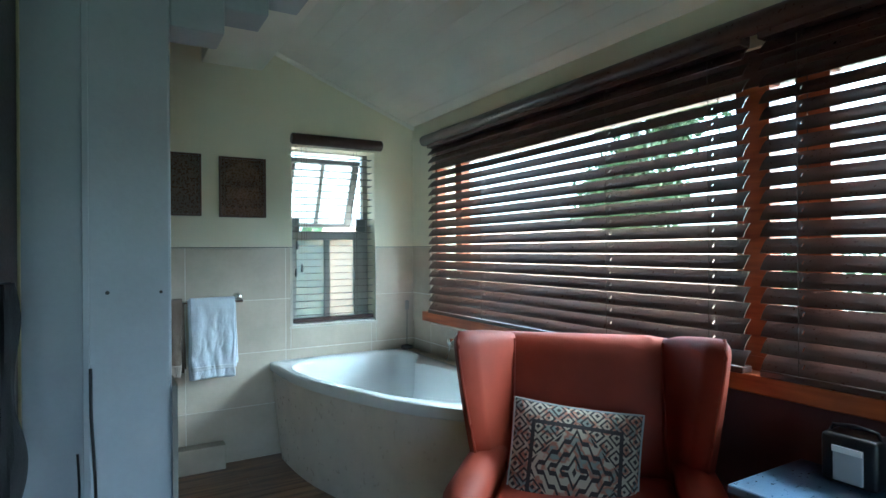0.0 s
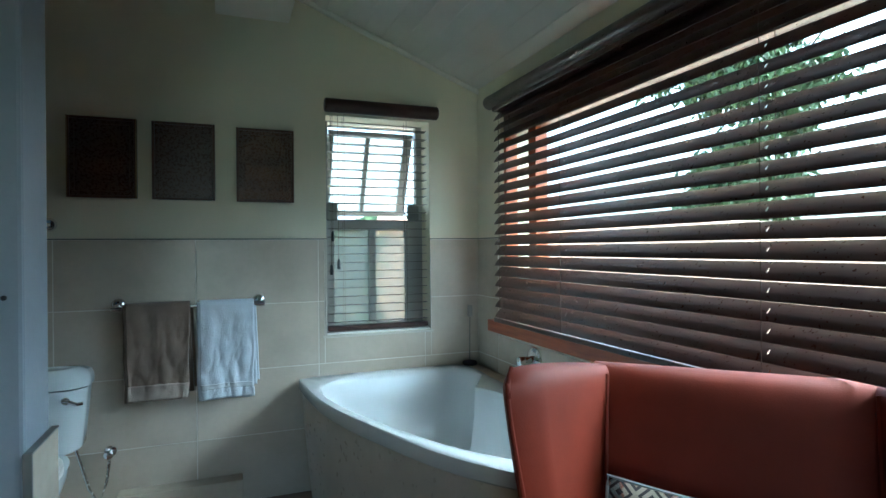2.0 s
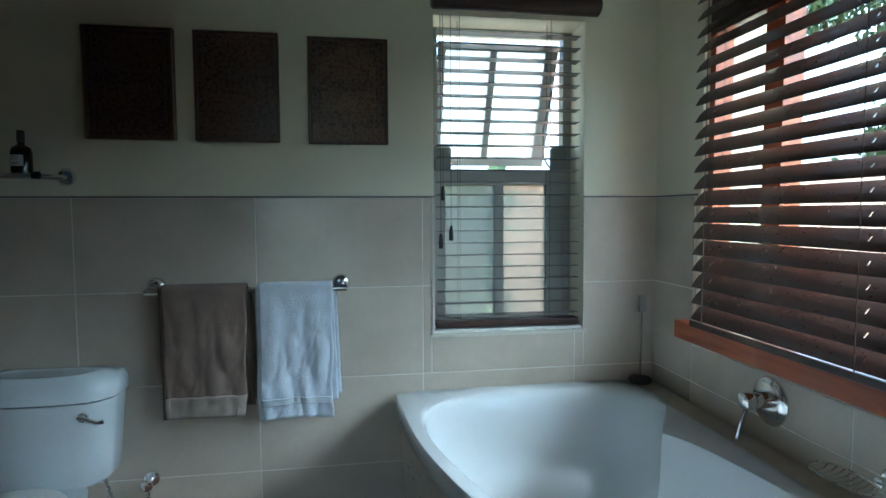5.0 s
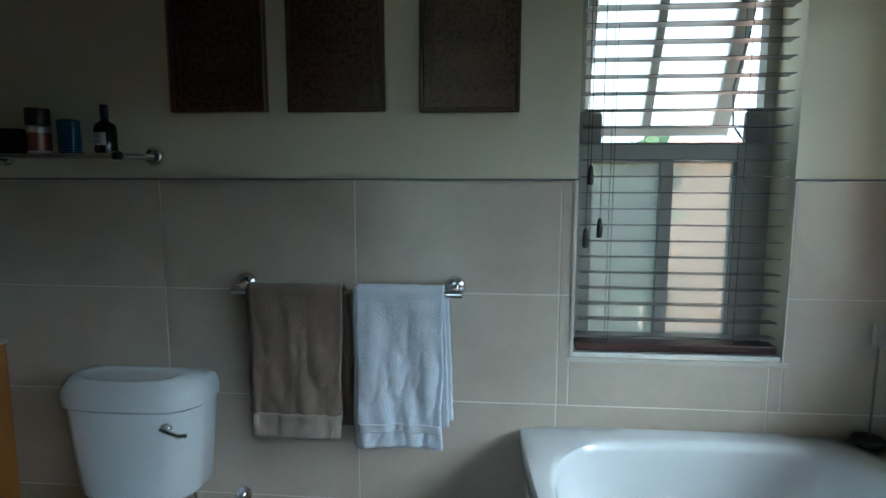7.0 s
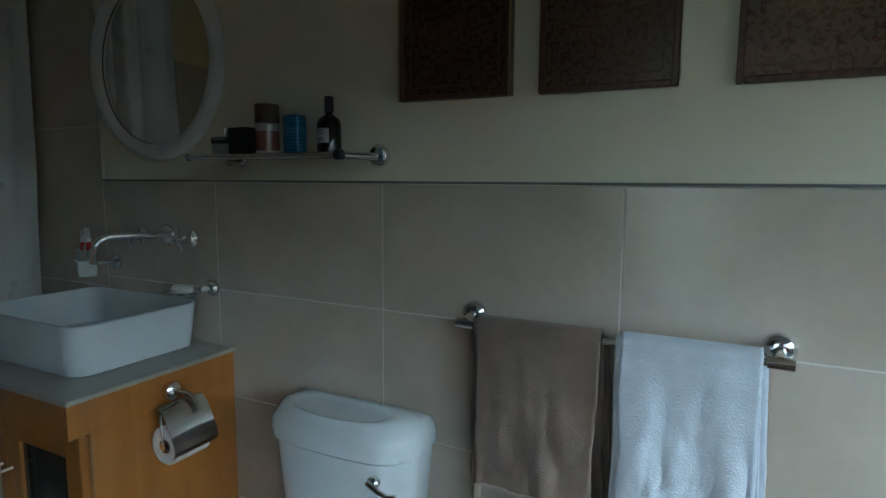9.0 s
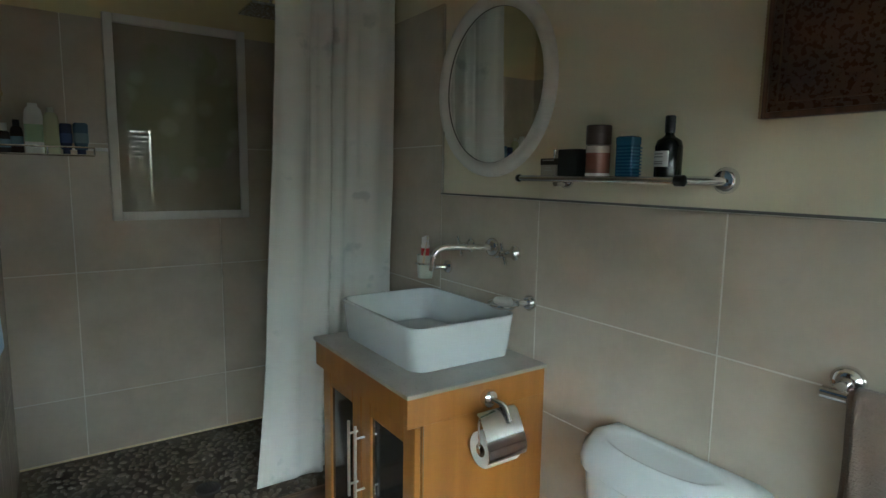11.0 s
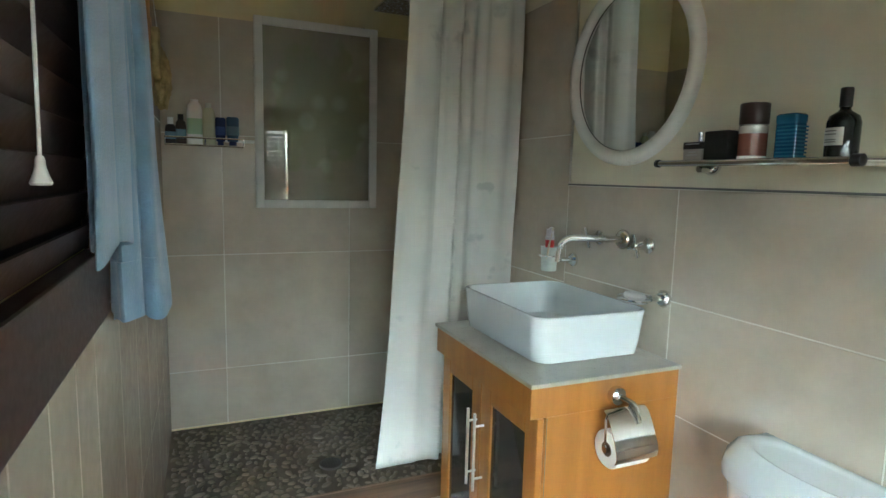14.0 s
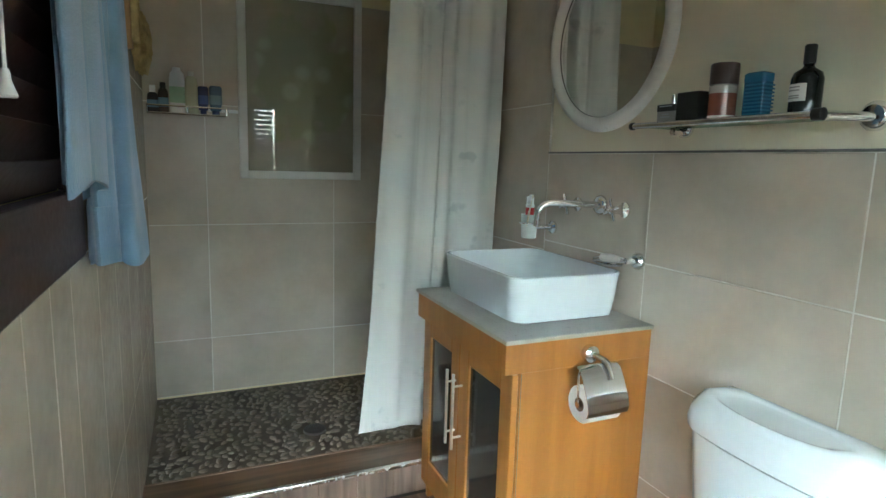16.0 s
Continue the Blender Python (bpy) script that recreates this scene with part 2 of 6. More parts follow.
def cushion_print():
    """Nested diamonds and zigzags in black, rust, blue and cream on the cushion's own axes."""
    m = mat("woven kilim print", (0.5, 0.45, 0.36), 0.9, var=0.2, scale=14, fine=300, bump=0.5)
    n, link = m.node_tree.nodes, m.node_tree.links.new
    tc = n.new("ShaderNodeTexCoord")
    sep = n.new("ShaderNodeSeparateXYZ")
    link(tc.outputs["Object"], sep.inputs[0])

    def op(kind, a, b=None, c=None):
        k = n.new("ShaderNodeMath")
        k.operation = kind
        for i, v in enumerate((a, b, c)):
            if v is None:
                continue
            if isinstance(v, (int, float)):
                k.inputs[i].default_value = v
            else:
                link(v, k.inputs[i])
        return k.outputs[0]
    ax, az = op('ABSOLUTE', sep.outputs["X"]), op('ABSOLUTE', sep.outputs["Z"])
    dia = op('ADD', ax, az)
    fine1 = op('PINGPONG', op('MULTIPLY', sep.outputs["X"], 1.0), 0.018)
    dia2 = op('ADD', op('PINGPONG', sep.outputs["X"], 0.030), op('PINGPONG', sep.outputs["Z"], 0.030))
    lines = op('LESS_THAN', op('FRACT', op('MULTIPLY', dia2, 55.0)), 0.42)
    rings = op('LESS_THAN', op('FRACT', op('MULTIPLY', op('ADD', dia, fine1), 26.0)), 0.36)
    inside = op('LESS_THAN', dia, 0.15)
    pick = op('ADD', op('MULTIPLY', inside, rings), op('MULTIPLY', op('SUBTRACT', 1.0, inside), lines))
    edge = op('LESS_THAN', op('ABSOLUTE', op('SUBTRACT', op('MAXIMUM', ax, az), 0.135)), 0.006)
    pick = op('MAXIMUM', pick, edge)
    hue = n.new("ShaderNodeTexNoise")
    hue.inputs["Scale"].default_value = 22.0
    link(tc.outputs["Object"], hue.inputs["Vector"])
    cr = n.new("ShaderNodeValToRGB")
    for pos, c in ((0.0, (0.26, 0.23, 0.18)), (0.46, (0.33, 0.29, 0.23)), (0.54, (0.24, 0.09, 0.055)), (0.62, (0.15, 0.17, 0.16))):
        e = cr.color_ramp.elements[0] if pos == 0 else cr.color_ramp.elements.new(pos)
        e.position, e.color = pos, (*c, 1)
    cr.color_ramp.elements[-1].color = (0.30, 0.24, 0.17, 1)
    link(hue.outputs["Fac"], cr.inputs[0])
    mx = n.new("ShaderNodeMix")
    mx.data_type = 'RGBA'
    link(pick, mx.inputs[0])
    link(cr.outputs[0], mx.inputs[6])
    mx.inputs[7].default_value = (0.025, 0.02, 0.022, 1)
    link(mx.outputs[2], n["Principled BSDF"].inputs["Base Color"])
    return m


def leaf_coloured_pane():
    """Opaque pane with a large clump of leaves painted into its colour in dull green."""
    m = mat("opaque pane coloured with leaves", (0.36, 0.34, 0.26), 0.05, var=0.06, scale=5, fine=60, bump=0.0, coat=0.25)
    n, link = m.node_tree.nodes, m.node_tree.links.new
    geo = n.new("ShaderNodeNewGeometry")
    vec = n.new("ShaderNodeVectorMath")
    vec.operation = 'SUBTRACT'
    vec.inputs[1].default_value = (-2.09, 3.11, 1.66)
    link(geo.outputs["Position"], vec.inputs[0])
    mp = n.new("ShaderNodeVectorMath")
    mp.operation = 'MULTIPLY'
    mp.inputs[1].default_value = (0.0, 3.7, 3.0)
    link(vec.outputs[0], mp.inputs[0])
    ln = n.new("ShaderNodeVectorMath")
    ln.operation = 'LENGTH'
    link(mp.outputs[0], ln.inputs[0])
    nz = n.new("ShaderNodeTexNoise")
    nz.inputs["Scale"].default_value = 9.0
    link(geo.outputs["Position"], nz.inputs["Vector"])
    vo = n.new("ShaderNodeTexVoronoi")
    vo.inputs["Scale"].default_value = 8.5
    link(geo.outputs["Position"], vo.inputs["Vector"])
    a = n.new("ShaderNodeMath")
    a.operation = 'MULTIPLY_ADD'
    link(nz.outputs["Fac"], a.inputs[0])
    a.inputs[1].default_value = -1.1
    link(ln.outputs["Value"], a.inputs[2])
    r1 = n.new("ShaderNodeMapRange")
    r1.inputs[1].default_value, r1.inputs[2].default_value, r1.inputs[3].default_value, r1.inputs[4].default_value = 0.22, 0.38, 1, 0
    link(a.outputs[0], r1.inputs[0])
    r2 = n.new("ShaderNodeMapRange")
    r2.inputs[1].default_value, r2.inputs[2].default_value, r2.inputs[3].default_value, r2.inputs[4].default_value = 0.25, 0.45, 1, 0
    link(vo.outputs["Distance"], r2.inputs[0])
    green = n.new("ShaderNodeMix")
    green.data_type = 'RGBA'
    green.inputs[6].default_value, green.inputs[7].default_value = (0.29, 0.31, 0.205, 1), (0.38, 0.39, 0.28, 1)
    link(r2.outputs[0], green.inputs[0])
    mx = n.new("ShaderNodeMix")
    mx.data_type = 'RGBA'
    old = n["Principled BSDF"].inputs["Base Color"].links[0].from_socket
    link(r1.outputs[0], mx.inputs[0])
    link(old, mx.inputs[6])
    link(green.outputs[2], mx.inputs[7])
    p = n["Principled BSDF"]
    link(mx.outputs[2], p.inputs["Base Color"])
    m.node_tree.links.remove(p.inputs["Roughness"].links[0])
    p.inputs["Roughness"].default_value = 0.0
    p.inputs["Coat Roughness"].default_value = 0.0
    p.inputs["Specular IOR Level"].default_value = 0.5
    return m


# ---- mesh helpers ----
def box(bm, x0, y0, z0, x1, y1, z1, bevel=0.0, seg=2):
    r = bmesh.ops.create_cube(bm, size=1.0)
    vs = r["verts"]
    for v in vs:
        v.co = Vector((x0 + (v.co.x + 0.5) * (x1 - x0), y0 + (v.co.y + 0.5) * (y1 - y0), z0 + (v.co.z + 0.5) * (z1 - z0)))
    if bevel:
        es = list({e for v in vs for e in v.link_edges})
        bmesh.ops.bevel(bm, geom=es, offset=bevel, segments=seg, profile=0.5, affect='EDGES', clamp_overlap=True)
    return bm


def rod(bm, a, b, r, seg=12, r2=None, caps=True):
    a, b = Vector(a), Vector(b)
    d = b - a
    m = Matrix.Translation((a + b) / 2) @ d.to_track_quat('Z', 'Y').to_matrix().to_4x4()
    bmesh.ops.create_cone(bm, cap_ends=caps, segments=seg, radius1=r, radius2=r if r2 is None else r2, depth=d.length, matrix=m)
    return bm


def tube(bm, pts, r, seg=10):
    """A round tube along a path."""
    pts = [Vector(p) for p in pts]
    rings = []
    up = Vector((0, 0, 1))
    for i, p in enumerate(pts):
        d = (pts[min(i + 1, len(pts) - 1)] - pts[max(i - 1, 0)]).normalized()
        s = d.cross(up if abs(d.z) < 0.95 else Vector((1, 0, 0))).normalized()
        u = s.cross(d)
        rings.append([bm.verts.new(p + (s * math.cos(k * math.tau / seg) + u * math.sin(k * math.tau / seg)) * r) for k in range(seg)])
    for a, b in zip(rings, rings[1:]):
        for k in range(seg):
            bm.faces.new((a[k], a[(k + 1) % seg], b[(k + 1) % seg], b[k]))
    bm.faces.new(list(reversed(rings[0])))
    bm.faces.new(rings[-1])
    return bm


def lathe(bm, centre, profile, seg=24, axis='Z', sx=1.0, sy=1.0):
    """Turn (radius, height) pairs about an axis through centre."""
    rings = []
    for r, h in profile:
        ring = []
        for k in range(seg):
            a = k * math.tau / seg
            p = Vector((r * sx * math.cos(a), r * sy * math.sin(a), h))
            if axis == 'Y':
                p = Vector((p.x, -p.z, p.y))
            elif axis == 'X':
                p = Vector((p.z, p.x, p.y))
            ring.append(bm.verts.new(Vector(centre) + p))
        rings.append(ring)
    for a, b in zip(rings, rings[1:]):
        for k in range(seg):
            bm.faces.new((a[k], a[(k + 1) % seg], b[(k + 1) % seg], b[k]))
    bm.faces.new(list(reversed(rings[0])))
    bm.faces.new(rings[-1])
    return bm


def loft(bm, rings, close_first=True, close_last=True):
    made = [[bm.verts.new(p) for p in ring] for ring in rings]
    n = len(made[0])
    for a, b in zip(made, made[1:]):
        for k in range(n):
            bm.faces.new((a[k], a[(k + 1) % n], b[(k + 1) % n], b[k]))
    if close_first:
        bm.faces.new(list(reversed(made[0])))
    if close_last:
        bm.faces.new(made[-1])
    return bm


def sheet(bm, nu, nv, f):
    """A grid of points f(u, v), both from 0 to 1."""
    g = [[bm.verts.new(f(i / nu, j / nv)) for j in range(nv + 1)] for i in range(nu + 1)]
    for i in range(nu):
        for j in range(nv):
            bm.faces.new((g[i][j], g[i + 1][j], g[i + 1][j + 1], g[i][j + 1]))
    return bm


def rounded(x0, y0, x1, y1, r, z, seg=6):
    """A rounded rectangle as a ring of points."""
    pts = []
    for cx, cy, a0 in ((x1 - r, y1 - r, 0), (x0 + r, y1 - r, 90), (x0 + r, y0 + r, 180), (x1 - r, y0 + r, 270)):
        for k in range(seg + 1):
            a = radians(a0 + 90 * k / seg)
            pts.append(Vector((cx + r * math.cos(a), cy + r * math.sin(a), z)))
    return pts


def finish(name, bm, material, smooth=False, flip=True):
    me = bpy.data.meshes.new(name)
    if flip:
        bmesh.ops.recalc_face_normals(bm, faces=bm.faces)
    bm.to_mesh(me)
    bm.free()
    for mm in (material if isinstance(material, (list, tuple)) else [material]):
        me.materials.append(mm)
    if smooth:
        me.polygons.foreach_set("use_smooth", [True] * len(me.polygons))
        me.set_sharp_from_angle(angle=radians(40))
    return me


def thing(name, loc, label, category, group="", m=None):
    e = new(name)
    e.empty_display_size = 0.1
    e.matrix_world = m if m is not None else Matrix.Translation(loc)
    return tagged(e, label, category, group)


def part(th, name, bm, material, smooth=False, local=False, label="", solid=0.0):
    """A mesh under a thing, given in world places unless local."""
    if not local:
        bm.transform(th.matrix_basis.inverted())
    ob = new(name, finish(name, bm, material, smooth))
    ob.parent = th
    if solid:
        sm = ob.modifiers.new("thickness", 'SOLIDIFY')
        sm.thickness, sm.offset = solid, 0.0
    return tagged(ob, label) if label else ob


def single(name, bm, material, label, category, smooth=False, group="", kind="", solid=0.0):
    ob = new(name, finish(name, bm, material, smooth))
    if solid:
        sm = ob.modifiers.new("thickness", 'SOLIDIFY')
        sm.thickness, sm.offset = solid, 0.0
    return tagged(ob, label, category, group, kind)


def structure(name, bm, material, label, category, smooth=False):
    return single(name, bm, material, label, category, smooth, kind="structure")


NB = bmesh.new

# ---- the large structure ----
NW, EW, SH_S, SH_W = 3.84, 2.24, 2.385, -2.10     # faces of the north, east, shower-south and shower-west walls
CEIL, STEP = 2.62, 0.13
WX0, WX1, WZ0, WZ1 = 1.345, 1.935, 0.815, 2.0     # north window
EY0, EY1, EZ0, EZ1 = -0.6, 3.54, 0.885, 2.0       # east window
TILETOP, SHTOP = 1.333, 2.04
PIER_B = 2.203                                   # back face of the free pier

bm = NB()
box(bm, -2.4, NW, -0.1, WX0, NW + 0.26, 2.9)
box(bm, WX1, NW, -0.1, EW + 0.24, NW + 0.26, 2.9)
box(bm, WX0, NW, -0.1, WX1, NW + 0.26, WZ0)
box(bm, WX0, NW, WZ1, WX1, NW + 0.26, 2.9)
wall_n = structure("wall_north", bm, PLASTER, "cream painted wall above beige tiles", "wall")
bm = NB()
box(bm, EW, EY1, -0.1, EW + 0.24, NW, 2.9)
box(bm, EW, 2.1, -0.1, EW + 0.24, EY1, EZ0 - 0.02)
box(bm, EW, EY0, EZ1, EW + 0.24, EY1, 2.9)
wall_e = structure("wall_east", bm, PLASTER, "cream painted wall round the wide window", "wall")
bm = NB()
box(bm, EW, -2.7, -0.1, EW + 0.24, 2.1, EZ0 - 0.02)
box(bm, EW, -2.7, EZ0 - 0.02, EW + 0.24, EY0, 2.9)
structure("wall_east_lower", bm, MAROON, "dark red brown painted wall under the window", "wall")
bm = NB()
box(bm, SH_W - 0.2, 2.0, -0.1, SH_W, NW, 2.9)
wall_w = structure("wall_west_shower", bm, WARMTINTPAINT, "shower end wall, paint yellowed for warm light, above beige tiles", "wall")
bm = NB()
box(bm, SH_W, 2.12, -0.1, 0.252, SH_S, 2.9)
box(bm, 0.252, PIER_B, -0.1, 0.345, SH_S, 2.9)
partition = structure("wall_partition", bm, WARMTINTPAINT, "wall between bedroom and shower, paint yellowed for warm light", "wall")
bm = NB()
box(bm, 0.104, 2.10, 0.0, 0.252, 2.118, CEIL)
structure("wall_partition_face", bm, GREYPAINT, "pale grey painted wall face", "wall")
bm = NB()
box(bm, 0.252, 2.04, 0.0, 0.484, PIER_B, CEIL, 0.008)
# stepped head of the opening
box(bm, 0.484, 2.04, 2.008, 0.644, PIER_B, CEIL + 0.2, 0.006)
box(bm, 0.644, 2.04, 2.095, 0.784, PIER_B, CEIL + 0.2, 0.006)
box(bm, 0.784, 2.04, 2.182, 0.924, PIER_B, CEIL + 0.2, 0.006)
box(bm, 0.924, 2.04, 2.27, 1.064, PIER_B, CEIL + 0.2, 0.006)
structure("pier", bm, GREYPAINT, "pale grey painted pier with a stepped head", "wall")
bm = NB()
box(bm, 0.252, 2.03, 0.0, 0.270, 2.04, 2.5, 0.003)
structure("trim", bm, GREYPAINT, "pale grey cover strip on the pier", "trim")
bm = NB()
lathe(bm, (0.315, 2.039, 1.194), [(0.006, 0), (0.006, 0.004), (0.003, 0.006)], 10, 'Y')
lathe(bm, (0.455, 2.039, 1.191), [(0.005, 0), (0.005, 0.004), (0.003, 0.006)], 10, 'Y')
structure("screw_holes", bm, BLACKPLASTIC, "two dark screw plugs in the pier", "trim")
bm = NB()
box(bm, 0.484, 2.036, 0.0, 0.497, PIER_B + 0.012, 0.897, 0.002)
structure("pier_edge_tile", bm, TILE, "beige tile facing the foot of the pier end", "trim")
bm = NB()
box(bm, 0.483, 2.029, 0.0, 0.499, 2.036, 0.901, 0.0015)
box(bm, 0.484, 2.036, 0.897, 0.499, PIER_B + 0.012, 0.901, 0.001)
structure("pier_tile_trim", bm, TRIM, "dark grey edge strip of the pier tile", "trim")
# unseen bedroom shell behind the camera, coloured dark to cut bounced light
bm = NB()
box(bm, -2.3, -2.9, -0.1, -0.6, -2.7, 2.9)
box(bm, 0.9, -2.9, -0.1, EW + 0.24, -2.7, 2.9)
box(bm, -0.6, -2.9, 2.1, 0.9, -2.7, 2.9)
box(bm, -2.5, -2.7, -0.1, -2.3, 2.12, 2.9)
structure("wall_south", bm, MAROON, "unseen bedroom walls, dark red brown to cut bounced light", "wall")
# unseen doors, added so that daylight enters from the south
dd = thing("unseen_door_1", (0.15, -2.8, 0), "unseen white door frames, added as an opening for light", "door")
dd["kind"] = "structure"
bm = NB()
for x in (-0.6, 0.11, 0.82):
    box(bm, x, -2.84, 0.0, x + 0.08, -2.79, 2.1)
box(bm, -0.52, -2.84, 2.02, 0.82, -2.79, 2.1)
part(dd, "frame", bm, WHITEFRAME)
# ceilings: flat west part, beam, boarded slope to the east
bm = NB()
box(bm, -2.5, -2.9, CEIL, 0.80, NW + 0.1, CEIL + 0.1)
structure("ceiling", bm, WARMTINTCEIL, "flat ceiling, paint yellowed for warm light", "ceiling")
bm = NB()
box(bm, 0.80, -2.9, 2.465, 1.16, NW, 2.75, 0.006)
structure("ceiling_beam", bm, CEILPAINT, "white boxed ceiling beam", "beam")
bm = NB()
xa, za, xb, zb = 1.15, 2.638, EW + 0.02, 2.205
nb = 11
for i in range(nb):
    f0, f1 = i / nb, (i + 1) / nb
    g = 0.0028
    x0, x1 = xa + (xb - xa) * f0, xa + (xb - xa) * f1 - g
    z0, z1 = za + (zb - za) * f0, za + (zb - za) * f1 + g * 0.4
    v = [bm.verts.new((x, y, z)) for y in (-2.9, NW + 0.05) for x, z in ((x0, z0), (x1, z1), (x1, z1 + 0.03), (x0, z0 + 0.03))]
    for q in ((0, 1, 5, 4), (1, 2, 6, 5), (2, 3, 7, 6), (3, 0, 4, 7), (0, 3, 2, 1), (4, 5, 6, 7)):
        bm.faces.new([v[k] for k in q])
v = [bm.verts.new(p) for p in ((xa, -2.9, za + 0.012), (xb, -2.9, zb + 0.012), (xb, NW + 0.05, zb + 0.012), (xa, NW + 0.05, za + 0.012))]
bm.faces.new(v)
v = [bm.verts.new((xa - 0.1, y, z)) for y, z in ((-2.9, 2.74), (NW + 0.1, 2.74))] + [bm.verts.new((EW + 0.3, y, 2.74)) for y in (NW + 0.1, -2.9)]
bm.faces.new(v)
structure("ceiling_slope", bm, CEILPAINT, "sloping white boarded ceiling", "ceiling")
bm = NB()
tube(bm, [(xa, NW - 0.012, za - 0.012), (xb, NW - 0.012, zb - 0.012)], 0.016, 8)
structure("cornice", bm, CEILPAINT, "thin white cornice bead under the slope", "trim", True)
# roof slab that closes the place above
bm = NB()
box(bm, -2.6, -3.0, 2.9, EW + 0.3, NW + 0.35, 3.0)
structure("roof", bm, CEILPAINT, "plain roof slab", "roof")
# unseen eave over the wide window, added to keep steep light off the bath
bm = NB()
box(bm, EW + 0.24, -3.0, 2.46, EW + 1.1, NW + 0.35, 2.54, 0.01)
structure("light_block_eave", bm, CEILPAINT, "unseen white eave, added to block steep light", "roof")
# floor and shower step
bm = NB()
box(bm, -2.5, -2.9, -0.12, EW + 0.1, NW + 0.05, -0.006)
floor = structure("floor", bm, mat("floor joint", (0.05, 0.035, 0.025), 0.7), "brown wood-look plank floor", "floor")
bm = NB()
box(bm, SH_W, SH_S, -0.005, -1.29, NW, STEP - 0.012)
pebble_floor = structure("shower_floor", bm, PEBBLEGROUT, "dark mortar shower floor set with pale pebbles", "floor")
bm = NB()
box(bm, -1.29, SH_S, 0.0, -1.125, NW, STEP, 0.003)
step = structure("shower_step", bm, STEPWOOD, "brown wood-look step before the shower", "step")
bm = NB()
box(bm, -1.125, SH_S, STEP - 0.010, -1.105, NW, STEP + 0.004, 0.003)
structure("step_trim", bm, STEEL, "silver metal nosing on the step", "trim")
bm = NB()
box(bm, -1.296, SH_S, STEP - 0.002, -1.286, NW, STEP + 0.003, 0.001)
structure("pebble_edge_trim", bm, mat("tan bead", (0.30, 0.20, 0.13), 0.5), "thin tan edge bead of the shower floor", "trim")
# tile beds and the thin dark line over the dado
bm = NB()
g = 0.0075
box(bm, -1.041, NW - g, 0, WX0, NW, TILETOP - 0.004)
box(bm, WX1, NW - g, 0, EW, NW, TILETOP - 0.004)
box(bm, WX0, NW - g, 0, WX1, NW, WZ0 - 0.002)
box(bm, SH_W, NW - g, STEP, -1.041, NW, SHTOP - 0.004)
bed_n = structure("tile_bed_north", bm, GROUT, "pale grout of the wall tiles", "grout")
bm = NB()
box(bm, EW - g, 2.1, 0, EW, EY1 + 0.02, 0.80)
box(bm, EW - g, EY1 + 0.02, 0, EW, NW - g, TILETOP - 0.004)
bed_e = structure("tile_bed_east", bm, GROUT, "pale grout of the wall tiles", "grout")
bm = NB()
box(bm, SH_W, SH_S, STEP, SH_W + g, NW - g, SHTOP - 0.004)
bed_w = structure("tile_bed_west", bm, GROUT, "pale grout of the shower tiles", "grout")
bm = NB()
box(bm, SH_W, SH_S, 0, 0.345, SH_S + g, 1.116)
box(bm, SH_W, SH_S, 1.116, -0.30, SH_S + g, SHTOP - 0.004)
bed_s = structure("tile_bed_south", bm, GROUT, "pale grout of the shower tiles", "grout")
bm = NB()
box(bm, -1.041, NW - 0.012, TILETOP - 0.003, WX0, NW, TILETOP + 0.003)
box(bm, WX1, NW - 0.012, TILETOP - 0.003, EW, NW, TILETOP + 0.003)
box(bm, EW - 0.012, EY1 + 0.02, TILETOP - 0.003, EW, NW - 0.012, TILETOP + 0.003)
structure("tile_trim", bm, TRIM, "thin dark trim line over the wall tiles", "trim")
bm = NB()
box(bm, WX0 - 0.022, NW - 0.013, WZ0 - 0.014, WX1 + 0.014, NW, WZ0 - 0.001, 0.002)
box(bm, WX0 - 0.012, NW - 0.013, WZ0, WX0 - 0.001, NW, TILETOP, 0.002)
structure("window_tile_trim", bm, mat("pale beige edge strip", (0.58, 0.55, 0.48), 0.5, var=0.05), "pale edge strip round the window tiles", "trim")
# low tiled ledge at the foot of the north wall
bm = NB()
box(bm, 0.36, 3.735, 0.0, 0.91, NW - 0.010, 0.145, 0.003)
structure("ledge", bm, TILE, "low beige tiled ledge along the wall foot", "ledge")

# ---- windows ----
# north window: opened top-hung sash over two frosted panes
yw = NW + 0.14
win = thing("window_1", (1.64, yw, WZ0), "grey metal window with its top sash pushed open", "window")
win["kind"] = "structure"
bm = NB()
for x0, x1 in ((WX0, WX0 + 0.035), (WX1 - 0.035, WX1)):
    box(bm, x0, yw, WZ0, x1, yw + 0.05, WZ1)
box(bm, WX0 + 0.035, yw, WZ0, WX1 - 0.035, yw + 0.05, WZ0 + 0.035)
box(bm, WX0 + 0.035, yw, WZ1 - 0.006, WX1 - 0.035, yw + 0.05, WZ1)
box(bm, WX0 + 0.035, yw - 0.004, 1.385, WX1 - 0.035, yw + 0.054, 1.445)
box(bm, 1.615, yw + 0.002, WZ0 + 0.035, 1.650, yw + 0.048, 1.385)
box(bm, WX0 + 0.035, yw + 0.002, WZ0 + 0.035, WX0 + 0.065, yw + 0.048, 1.385)
box(bm, WX1 - 0.10, yw + 0.002, WZ0 + 0.035, WX1 - 0.035, yw + 0.048, 1.385)
part(win, "frame", bm, SASH)
bm = NB()
box(bm, WX0 + 0.065, yw + 0.020, WZ0 + 0.035, 1.615, yw + 0.026, 1.385)
part(win, "pane", bm, FROST, label="frosted glass pane")
bm = NB()
box(bm, 1.650, yw + 0.020, WZ0 + 0.035, WX1 - 0.10, yw + 0.026, 1.385)
part(win, "pane", bm, FROST, label="frosted glass pane")
